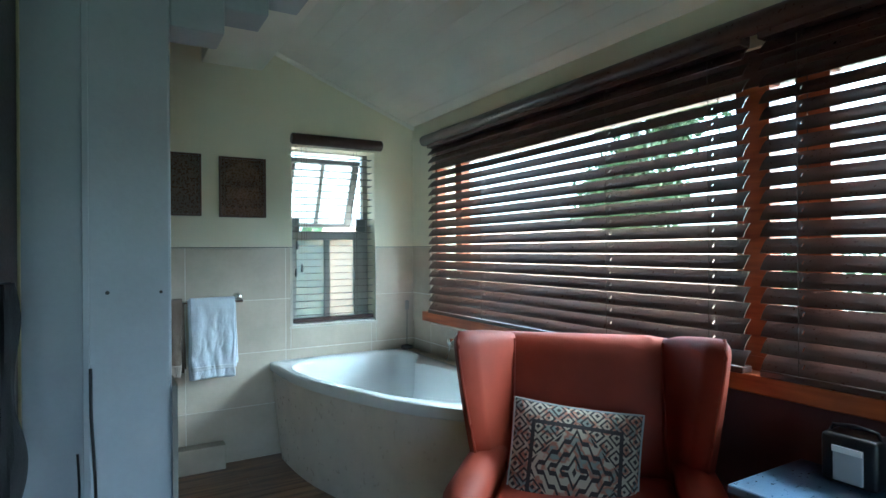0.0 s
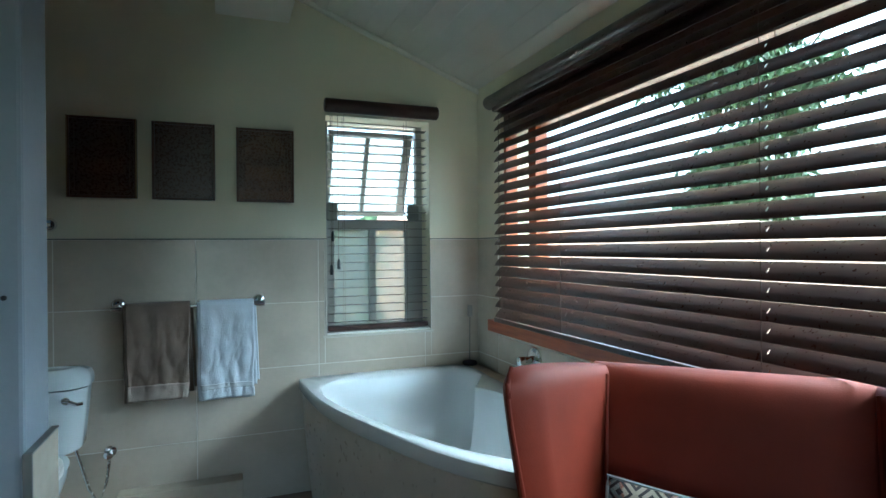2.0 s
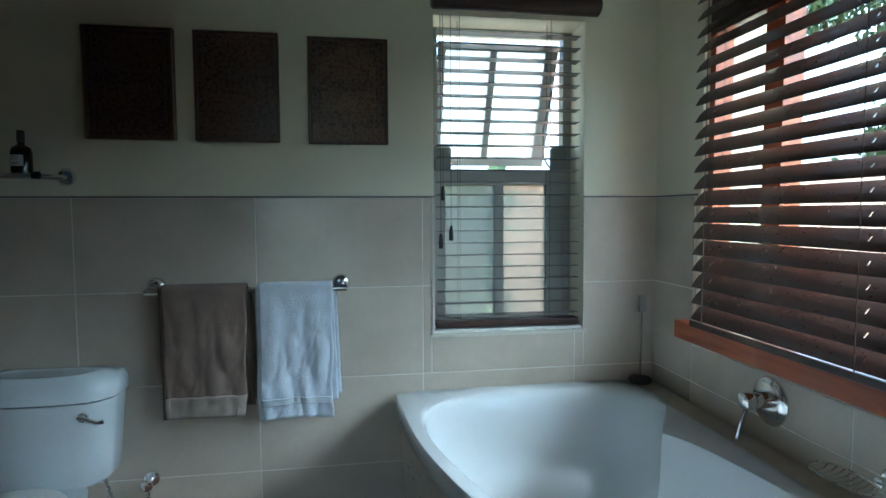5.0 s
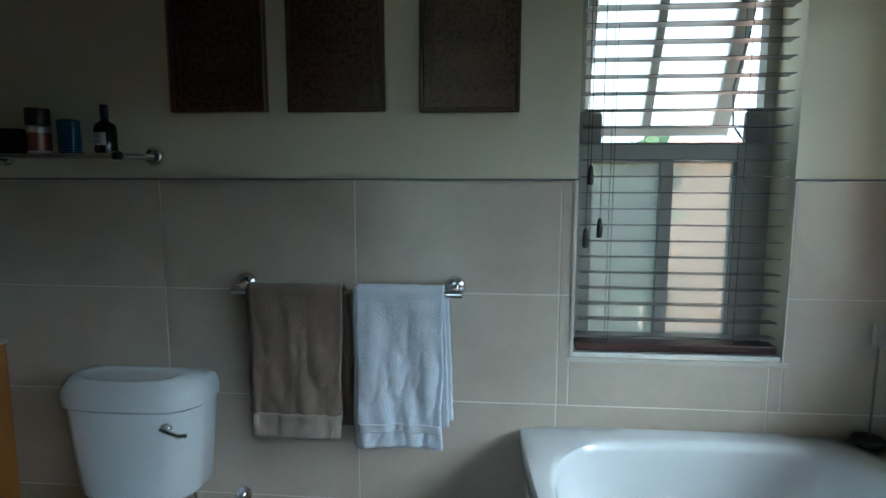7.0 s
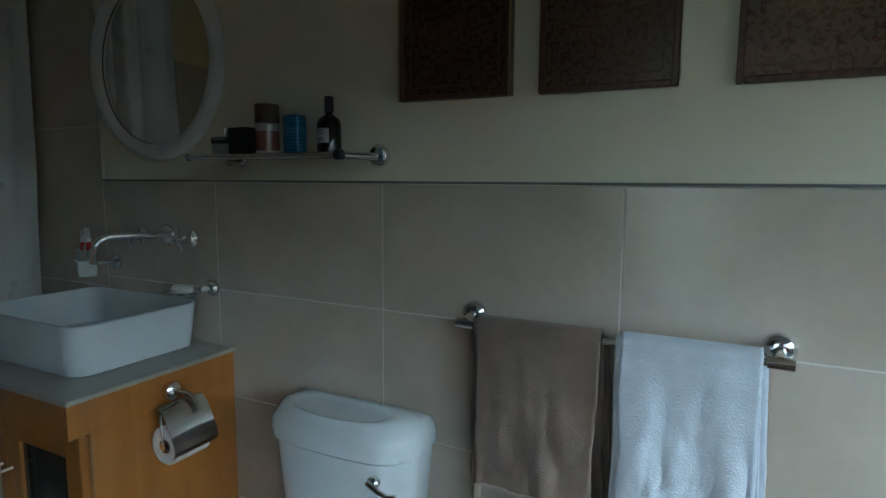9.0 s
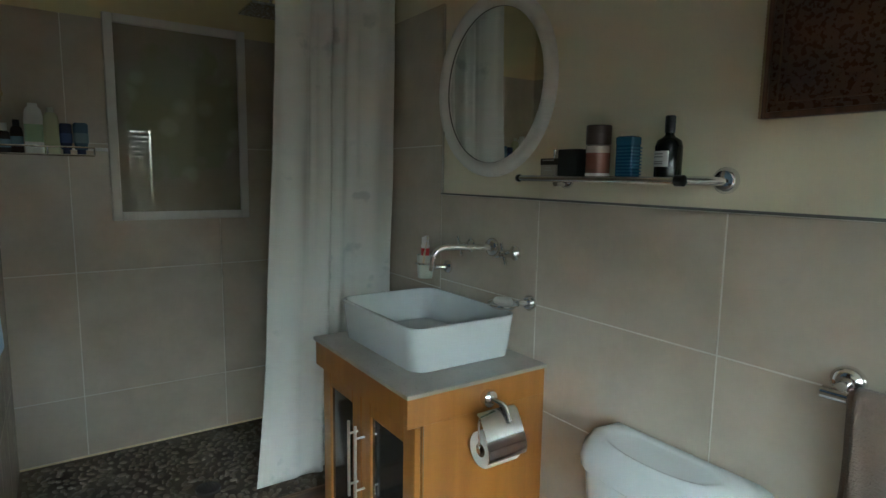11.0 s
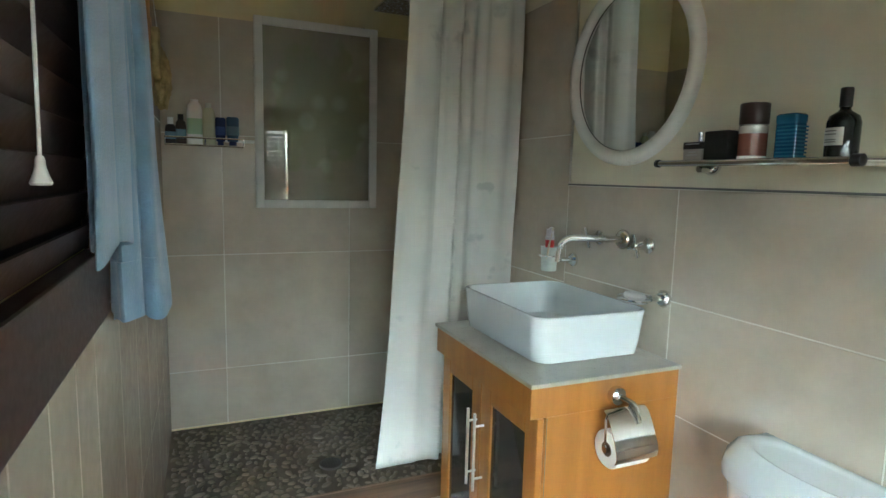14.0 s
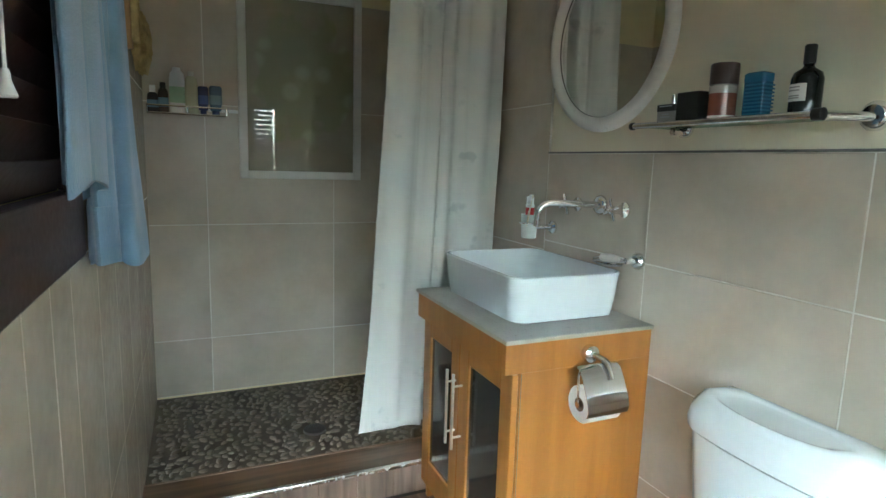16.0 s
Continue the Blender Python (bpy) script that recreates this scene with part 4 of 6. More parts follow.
def glass_shelf():
    z = 1.398
    th = thing("glass_shelf", (-0.2, NW, z), "clear glass shelf on chrome wall brackets", "shelf")
    b = NB()
    box(b, -0.44, NW - 0.125, z - 0.004, 0.035, NW - 0.018, z + 0.004, 0.002)
    part(th, "pane", b, SHELFGLASS)
    b = NB()
    for x in (-0.395, 0.088):
        lathe(b, (x, NW - 0.001, z + 0.002), [(0.030, 0.0), (0.030, 0.006), (0.022, 0.016), (0.012, 0.018)], 24, 'Y')
    rod(b, (0.088, NW - 0.015, z), (0.045, NW - 0.10, z), 0.010, 12)
    rod(b, (-0.395, NW - 0.015, z - 0.012), (-0.395, NW - 0.05, z - 0.012), 0.010, 12)
    rod(b, (-0.455, NW - 0.132, z), (0.05, NW - 0.132, z), 0.008, 14)
    part(th, "bracket", b, CHROME, True)
    b = NB()
    lathe(b, (-0.466, NW - 0.132, z), [(0.008, 0.0), (0.0105, 0.003), (0.0105, 0.012), (0.008, 0.014)], 14, 'X')
    part(th, "cap", b, BLACKPLASTIC, True)
    b = NB()
    lathe(b, (0.045, NW - 0.132, z), [(0.008, 0.0), (0.0125, 0.003), (0.0125, 0.022), (0.008, 0.025)], 14, 'X')
    part(th, "cap", b, BLACKPLASTIC, True)


glass_shelf()
SZ = 1.4025


def dark_bottle():
    p = Vector((-0.004, NW - 0.088, SZ))
    th = thing("perfume_bottle", p, "black round shouldered perfume bottle with a pale label", "bottle", "bottles on the glass shelf")
    b = NB()
    lathe(b, p, [(0.024, 0.0), (0.0275, 0.003), (0.0275, 0.066), (0.024, 0.078), (0.012, 0.086), (0.009, 0.090), (0.009, 0.096)], 24)
    part(th, "body", b, simple("black green bottle glass", (0.012, 0.014, 0.013), 0.08), True)
    b = NB()
    lathe(b, p, [(0.0105, 0.094), (0.0105, 0.127), (0.009, 0.129)], 18)
    part(th, "cap", b, BLACKPLASTIC, True)
    b = NB()
    a0 = radians(215)
    for k in range(10):
        q = [Vector((0.0281 * math.cos(a0 + radians(9 * j)), 0.0281 * math.sin(a0 + radians(9 * j)), z)) + p for j in (k, k + 1) for z in (0.024, 0.056)]
        b.faces.new([b.verts.new(v) for v in (q[0], q[2], q[3], q[1])])
    part(th, "label", b, mat("pale grey label", (0.62, 0.63, 0.62), 0.6, var=0.06), solid=0.0006)
    b = NB()
    for z in (0.049, 0.043, 0.033, 0.029):
        a1 = radians(232)
        for k in range(5):
            q = [Vector((0.0287 * math.cos(a1 + radians(10 * j)), 0.0287 * math.sin(a1 + radians(10 * j)), z + dz)) + p for j in (k, k + 1) for dz in (0, 0.0022)]
            b.faces.new([b.verts.new(v) for v in (q[0], q[2], q[3], q[1])])
    part(th, "print", b, mat("grey print", (0.22, 0.22, 0.22), 0.6), solid=0.0004)
    th.scale = (1.09, 1.09, 1.09)


def blue_bottle():
    p = Vector((-0.118, NW - 0.085, SZ))
    th = thing("perfume_bottle", p, "blue ribbed square glass perfume bottle", "bottle", "bottles on the glass shelf")
    b = NB()
    loft(b, [rounded(p.x - 0.024, p.y - 0.017, p.x + 0.024, p.y + 0.017, 0.008, p.z + z) for z in (0, 0.003, 0.066, 0.071)])
    part(th, "body", b, simple("blue bottle glass", (0.018, 0.085, 0.18), 0.06), True)
    b = NB()
    for k in range(9):
        box(b, p.x - 0.018, p.y - 0.0182, p.z + 0.006 + k * 0.0072, p.x + 0.0246, p.y + 0.0175, p.z + 0.0095 + k * 0.0072, 0.0005, 1)
    part(th, "rib", b, simple("light blue glass rib", (0.04, 0.16, 0.28), 0.08))
    b = NB()
    loft(b, [rounded(p.x - w, p.y - 0.7 * w, p.x + w, p.y + 0.7 * w, 0.006, p.z + z) for w, z in ((0.022, 0.0705), (0.024, 0.074), (0.024, 0.088), (0.020, 0.091))])
    part(th, "cap", b, simple("blue steel cap", (0.03, 0.13, 0.25), 0.08), True)
    th.scale = (1.10, 1.10, 1.10)


def tall_bottle():
    p = Vector((-0.211, NW - 0.085, SZ))
    th = thing("perfume_bottle", p, "clear glass bottle of pink liquid with a brown cap", "bottle", "bottles on the glass shelf")
    b = NB()
    lathe(b, p, [(0.024, 0.0), (0.026, 0.002), (0.026, 0.009)], 24)
    part(th, "base", b, simple("thick clear glass", (0.70, 0.66, 0.60), 0.08), True)
    b = NB()
    lathe(b, p, [(0.026, 0.009), (0.026, 0.052)], 24)
    part(th, "liquid", b, simple("pink amber liquid", (0.21, 0.082, 0.06), 0.12), True)
    b = NB()
    lathe(b, p, [(0.026, 0.052), (0.026, 0.066), (0.022, 0.069)], 24)
    part(th, "neck", b, simple("clear glass neck", (0.42, 0.38, 0.34), 0.08), True)
    b = NB()
    lathe(b, p, [(0.026, 0.069), (0.0265, 0.071), (0.0265, 0.108), (0.025, 0.110)], 24)
    part(th, "cap", b, mat("dark brown cap", (0.045, 0.025, 0.02), 0.35, var=0.1), True)
    th.scale = (1.20, 1.20, 1.20)


def black_box():
    b = NB()
    box(b, -0.327, NW - 0.112, SZ, -0.258, NW - 0.052, SZ + 0.074, 0.002)
    ob = single("perfume_box", b, mat("black card", (0.012, 0.012, 0.013), 0.5, var=0.1), "plain black perfume carton on the glass shelf", "box")
    return ob


def flat_bottle():
    p = Vector((-0.378, NW - 0.082, SZ))
    th = thing("perfume_bottle", p, "square clear perfume bottle with a black band and chrome cap", "bottle", "bottles on the glass shelf")
    b = NB()
    box(b, p.x - 0.031, p.y - 0.014, p.z, p.x + 0.031, p.y + 0.014, p.z + 0.052, 0.003)
    part(th, "body", b, simple("greyish clear glass", (0.40, 0.38, 0.36), 0.07))
    b = NB()
    box(b, p.x - 0.0315, p.y - 0.0147, p.z + 0.033, p.x + 0.0315, p.y + 0.0147, p.z + 0.051, 0.001, 1)
    part(th, "band", b, BLACKPLASTIC)
    b = NB()
    for k, (z, w) in enumerate(((0.045, 0.022), (0.024, 0.012), (0.017, 0.016))):
        box(b, p.x - w, p.y - 0.0155, p.z + z, p.x + w, p.y - 0.0146, p.z + z + 0.0028)
    part(th, "print", b, GREYPLASTIC)
    b = NB()
    rod(b, p + Vector((0.012, 0, 0.052)), p + Vector((0.012, 0, 0.076)), 0.0065, 12)
    part(th, "cap", b, CHROME, True)


dark_bottle()
blue_bottle()
tall_bottle()
black_box()
flat_bottle()


def round_mirror():
    c = Vector((-0.747, NW, 1.702))
    th = thing("round_mirror", c, "round wall mirror in a wide white moulded frame", "mirror")
    b = NB()
    prof = [(0.254, 0.004), (0.255, 0.016), (0.264, 0.026), (0.278, 0.032), (0.292, 0.028), (0.301, 0.015), (0.303, 0.002), (0.255, 0.001)]
    rings = []
    for r, h in prof + prof[:1]:
        rings.append([c + Vector((r * math.cos(k * math.tau / 64), -h, r * math.sin(k * math.tau / 64))) for k in range(64)])
    loft(b, rings, False, False)
    part(th, "frame", b, mat("white moulded plastic", (0.74, 0.74, 0.71), 0.3, var=0.03, fine=40, bump=0.02), True)
    b = NB()
    lathe(b, c, [(0.257, 0.004), (0.257, 0.010)], 64, 'Y')
    part(th, "glass", b, MIRROR)
    b = NB()
    loft(b, [[c + Vector((r * math.cos(k * math.tau / 64), -h, r * math.sin(k * math.tau / 64))) for k in range(64)] for r, h in ((0.2555, 0.010), (0.2555, 0.0125), (0.2535, 0.0125), (0.2535, 0.010), (0.2555, 0.010))], False, False)
    part(th, "seal", b, TRIM)


round_mirror()


SATIN = simple("satin steel", (0.62, 0.61, 0.59), 0.3, 1.0)


# ---- basin corner ----
VX0, VX1, VY0, VZ = -1.10, -0.447, 3.325, 0.825


def vanity():
    th = thing("vanity_cabinet", ((VX0 + VX1) / 2, 3.58, 0), "honey beech vanity cabinet with smoked glass doors", "cabinet")
    yb = NW - 0.010
    b = NB()
    box(b, VX0, VY0, VZ - 0.013, VX1 + 0.010, yb, VZ, 0.003)
    part(th, "countertop", b, COUNTER, label="grey beige stone countertop")
    ct = VZ - 0.0135
    b = NB()
    box(b, VX1 - 0.018, VY0 + 0.055, 0.0, VX1, yb, ct - 0.085, 0.001, 1)
    box(b, VX1 - 0.018, VY0 + 0.006, ct - 0.085, VX1, yb, ct, 0.001, 1)
    box(b, VX0 + 0.01, VY0 + 0.055, 0.0, VX0 + 0.028, yb, ct)
    box(b, VX0 + 0.028, VY0 + 0.10, 0.06, VX1 - 0.018, yb, 0.078)
    box(b, VX0 + 0.028, yb - 0.012, 0.06, VX1 - 0.018, yb, ct)
    box(b, VX0 + 0.012, VY0 + 0.006, ct - 0.085, VX1 - 0.018, VY0 + 0.024, ct)
    box(b, VX0 + 0.028, VY0 + 0.08, 0.0, VX1 - 0.018, VY0 + 0.096, 0.06)
    part(th, "body", b, VANITYWOOD)
    b = NB()
    box(b, VX1 + 0.0002, VY0 + 0.057, 0.0, VX1 + 0.0012, VY0 + 0.0585, ct - 0.087)
    part(th, "joint", b, TRIM)
    mid = (VX0 + VX1) / 2 - 0.005
    for k, (x0, x1) in enumerate(((VX0 + 0.014, mid - 0.002), (mid + 0.002, VX1 - 0.004))):
        door = new("door")
        door.parent = th
        z0, z1, y0, y1 = 0.075, ct - 0.090, VY0 + 0.032, VY0 + 0.052
        w = 0.062
        b = NB()
        for a0, a1, c0, c1 in ((x0, x0 + w, z0, z1), (x1 - w, x1, z0, z1), (x0 + w, x1 - w, z0, z0 + 0.10), (x0 + w, x1 - w, z1 - w, z1)):
            box(b, a0, y0, c0, a1, y1, c1, 0.002, 1)
        b.transform(th.matrix_basis.inverted())
        fr = new("door_frame", finish("door_frame", b, VANITYWOOD))
        fr.parent = door
        b = NB()
        box(b, x0 + w - 0.003, y0 + 0.009, z0 + 0.097, x1 - w + 0.003, y0 + 0.013, z1 - w + 0.003)
        b.transform(th.matrix_basis.inverted())
        gl = tagged(new("door_glass", finish("door_glass", b, CABGLASS)), "smoked glass door panel")
        gl.parent = door
        hx = x1 - 0.022 if k == 0 else x0 + 0.022
        b = NB()
        rod(b, (hx, y0 - 0.032, 0.365), (hx, y0 - 0.032, 0.62), 0.0048, 12)
        for z in (0.405, 0.578):
            rod(b, (hx, y0, z), (hx, y0 - 0.032, z), 0.004, 8)
        b.transform(th.matrix_basis.inverted())
        ha = tagged(new("handle", finish("handle", b, SATIN, True)), "brushed steel bar handle")
        ha.parent = door


def basin():
    th = thing("wash_basin", (-0.80, 3.60, VZ), "white rectangular ceramic vessel basin on the counter", "basin")
    x0, y0, x1, y1 = -1.065, 3.405, -0.539, 3.805
    z = VZ + 0.001

    def r(d, zz, rad):
        return rounded(x0 + d, y0 + d, x1 - d, y1 - d, rad, zz)
    b = NB()
    loft(b, [r(0.023, z, 0.045), r(0.016, z + 0.004, 0.05), r(0.009, z + 0.05, 0.052), r(0.002, z + 0.125, 0.055), r(0.0, z + 0.136, 0.055), r(0.003, z + 0.140, 0.053), r(0.009, z + 0.140, 0.05), r(0.013, z + 0.136, 0.048), r(0.022, z + 0.08, 0.045), r(0.040, z + 0.030, 0.05), r(0.075, z + 0.018, 0.05), r(0.15, z + 0.016, 0.03)])
    part(th, "bowl", b, CERAMIC, True)
    b = NB()
    lathe(b, (-0.80, 3.62, z + 0.016), [(0.022, 0.0), (0.022, 0.003), (0.012, 0.004)], 18)
    part(th, "waste", b, CHROME, True)


def spout():
    th = thing("basin_spout", (-0.72, NW, 1.16), "chrome wall mounted basin spout", "tap")
    b = NB()
    lathe(b, (-0.719, NW - 0.009, 1.16), [(0.033, 0.0), (0.033, 0.005), (0.026, 0.014), (0.014, 0.017)], 24, 'Y')
    part(th, "flange", b, CHROME, True)
    b = NB()
    pts = [Vector((-0.719, NW - 0.02, 1.16)), Vector((-0.735, NW - 0.10, 1.163)), Vector((-0.755, NW - 0.165, 1.165))]
    pts += [Vector((-0.760 - 0.02 * math.sin(a), NW - 0.170 - 0.045 * math.sin(a), 1.165 - 0.045 * (1 - math.cos(a)))) for a in [k * math.pi / 16 for k in range(1, 9)]]
    pts += [Vector((-0.785, NW - 0.217, 1.085))]
    tube(b, pts, 0.0115, 14)
    part(th, "pipe", b, CHROME, True)


def cross_tap(x):
    p = Vector((x, NW - 0.009, 1.153))
    th = thing("cross_tap", p, "chrome cross-head wall tap", "tap", "basin taps")
    b = NB()
    lathe(b, p, [(0.024, 0.0), (0.024, 0.005), (0.016, 0.012), (0.012, 0.03), (0.012, 0.046)], 20, 'Y')
    part(th, "base", b, CHROME, True)
    b = NB()
    q = p + Vector((0, -0.052, 0))
    for a in (20, 110):
        d = Vector((math.cos(radians(a)), 0, math.sin(radians(a)))) * 0.036
        rod(b, q - d, q + d, 0.0055, 10)
    lathe(b, q + Vector((0, 0.008, 0)), [(0.012, 0.0), (0.012, 0.018), (0.008, 0.022)], 16, 'Y')
    part(th, "cross", b, CHROME, True)


def soap_dish():
    p = Vector((-0.522, NW - 0.009, 1.003))
    th = thing("soap_dish", p, "chrome wall soap holder with a glass dish", "soap dish")
    b = NB()
    lathe(b, p, [(0.026, 0.0), (0.026, 0.008), (0.018, 0.018)], 24, 'Y')
    rod(b, p, p + Vector((-0.012, -0.045, 0)), 0.010, 12)
    ring = [p + Vector((-0.035 + 0.050 * math.cos(a), -0.085 + 0.045 * math.sin(a), -0.002)) for a in [k * math.tau / 28 for k in range(29)]]
    tube(b, ring, 0.004, 8)
    part(th, "holder", b, CHROME, True)
    b = NB()
    lathe(b, p + Vector((-0.035, -0.085, -0.016)), [(0.024, 0.0), (0.040, 0.004), (0.051, 0.014), (0.053, 0.020), (0.048, 0.016), (0.036, 0.008)], 28, 'Z', 1.0, 0.9)
    part(th, "dish", b, simple("pale glass dish", (0.55, 0.57, 0.55), 0.1), True)
    b = NB()
    lathe(b, p + Vector((-0.035, -0.085, -0.004)), [(0.022, 0.0), (0.036, 0.004), (0.040, 0.012), (0.034, 0.020), (0.015, 0.023)], 22, 'Z', 1.0, 0.65)
    single("soap_bar", b, mat("white soap", (0.80, 0.80, 0.77), 0.45, var=0.03, bump=0.02), "white oval soap bar in the chrome holder", "soap", True)


def tumbler():
    p = Vector((-1.035, NW - 0.085, 1.040))
    th = thing("tumbler_holder", p, "frosted glass tumbler in a chrome wall holder", "tumbler")
    b = NB()
    lathe(b, (p.x + 0.05, NW - 0.009, 1.055), [(0.024, 0.0), (0.024, 0.008), (0.016, 0.016)], 20, 'Y')
    rod(b, (p.x + 0.05, NW - 0.02, 1.055), (p.x + 0.03, p.y + 0.012, 1.055), 0.008, 10)
    tube(b, [p + Vector((0.034 * math.cos(a), 0.034 * math.sin(a), 0.027)) for a in [k * math.tau / 24 for k in range(25)]], 0.004, 8)
    part(th, "holder", b, CHROME, True)
    b = NB()
    lathe(b, p, [(0.026, -0.03), (0.028, -0.028), (0.032, 0.060), (0.030, 0.060), (0.026, -0.024)], 24)
    part(th, "tumbler", b, simple("frosted tumbler glass", (0.55, 0.60, 0.56), 0.35), True)
    th2 = thing("toothpaste_tube", p, "white and red toothpaste tube standing in the tumbler", "toothpaste")
    b = NB()
    loft(b, [rounded(p.x - 0.017, p.y - w, p.x + 0.017, p.y + w, min(w, 0.016) * 0.9, p.z + z, 4) for w, z in ((0.004, -0.02), (0.012, 0.05), (0.015, 0.098))])
    part(th2, "body", b, WHITEPLASTIC, True)
    b = NB()
    loft(b, [rounded(p.x - 0.0177, p.y - w, p.x + 0.0177, p.y + w, min(w, 0.016) * 0.9, p.z + z, 4) for w, z in ((0.0125, 0.052), (0.0152, 0.086))], False, False)
    part(th2, "stripe", b, simple("red stripe", (0.50, 0.03, 0.03), 0.35), True)
    b = NB()
    lathe(b, p + Vector((0, 0, 0.099)), [(0.014, 0.0), (0.014, 0.026), (0.012, 0.028)], 16)
    part(th2, "cap", b, WHITEPLASTIC, True)
    th3 = thing("toothbrush", p, "pale toothbrush leaning in the tumbler", "toothbrush")
    b = NB()
    tube(b, [p + Vector((0.006, -0.020, -0.02)), p + Vector((0.03, -0.022, 0.07)), p + Vector((0.052, -0.022, 0.135))], 0.004, 8)
    part(th3, "stick", b, simple("cream plastic", (0.66, 0.60, 0.44), 0.4), True)
    b = NB()
    box(b, p.x + 0.036, p.y - 0.030, p.z + 0.115, p.x + 0.050, p.y - 0.016, p.z + 0.137, 0.003)
    part(th3, "bristles", b, WHITEPLASTIC)


def roll_holder():
    p = Vector((VX1 + 0.001, 3.600, 0.763))
    th = thing("paper_holder", p, "chrome toilet paper holder with a cover flap", "paper holder")
    b = NB()
    lathe(b, p, [(0.025, 0.0), (0.026, 0.006), (0.024, 0.020), (0.017, 0.026), (0.010, 0.028)], 28, 'X')
    rod(b, p + Vector((0.02, 0, 0)), p + Vector((0.060, 0.012, -0.006)), 0.009, 12)
    tube(b, [p + Vector((0.056, 0.010, -0.004)), p + Vector((0.070, 0.016, -0.012)), p + Vector((0.080, 0.018, -0.030)), p + Vector((0.090, 0.018, -0.048))], 0.008, 12)
    part(th, "mount", b, CHROME, True)
    b = NB()
    y0, y1 = p.y - 0.076, p.y + 0.060
    out = [Vector(q) for q in ((0.052, -0.014), (0.066, -0.024), (0.082, -0.048), (0.098, -0.078), (0.109, -0.104), (0.113, -0.122), (0.110, -0.136), (0.105, -0.142))]
    prof = [(q.x, q.y) for q in out] + [(q.x - 0.0022, q.y - 0.0004) for q in reversed(out)]
    rings = []
    for y, dz in ((y0, 0.004), (y0 + 0.004, 0.0), (y1 - 0.004, 0.0), (y1, 0.004)):
        rings.append([Vector((p.x + x, y, p.z + z - (dz if k in (0, len(prof) - 1) else 0))) for k, (x, z) in enumerate(prof)])
    loft(b, rings)
    part(th, "flap", b, CHROME, True)
    th2 = thing("paper_roll", p, "white toilet paper roll on the chrome holder", "paper roll")
    c = p + Vector((0.054, -0.008, -0.124))
    b = NB()
    rings = []
    for r, y in ((0.019, -0.054), (0.049, -0.054), (0.0515, -0.051), (0.0515, 0.051), (0.049, 0.054), (0.019, 0.054), (0.019, -0.054)):
        rings.append([c + Vector((r * math.cos(k * math.tau / 40), y, r * math.sin(k * math.tau / 40))) for k in range(40)])
    loft(b, rings, False, False)
    part(th2, "paper", b, PAPER, True)
    b = NB()
    rings = []
    for r, y in ((0.0165, -0.0545), (0.0195, -0.0545), (0.0195, 0.0545), (0.0165, 0.0545), (0.0165, -0.0545)):
        rings.append([c + Vector((r * math.cos(k * math.tau / 24), y, r * math.sin(k * math.tau / 24))) for k in range(24)])
    loft(b, rings, False, False)
    part(th2, "core", b, mat("brown card core", (0.20, 0.13, 0.08), 0.8), True)
    b = NB()
    rod(b, c + Vector((0, -0.062, 0)), c + Vector((0, 0.058, 0)), 0.009, 14)
    tube(b, [c + Vector((0, -0.058, 0)), c + Vector((0.003, -0.062, 0.040)), c + Vector((0.004, -0.066, 0.085)), c + Vector((0.004, -0.060, 0.104))], 0.0034, 8)
    part(th, "arm", b, CHROME, True)


vanity()
basin()
spout()
cross_tap(-0.602)
cross_tap(-0.842)
soap_dish()
tumbler()
roll_holder()


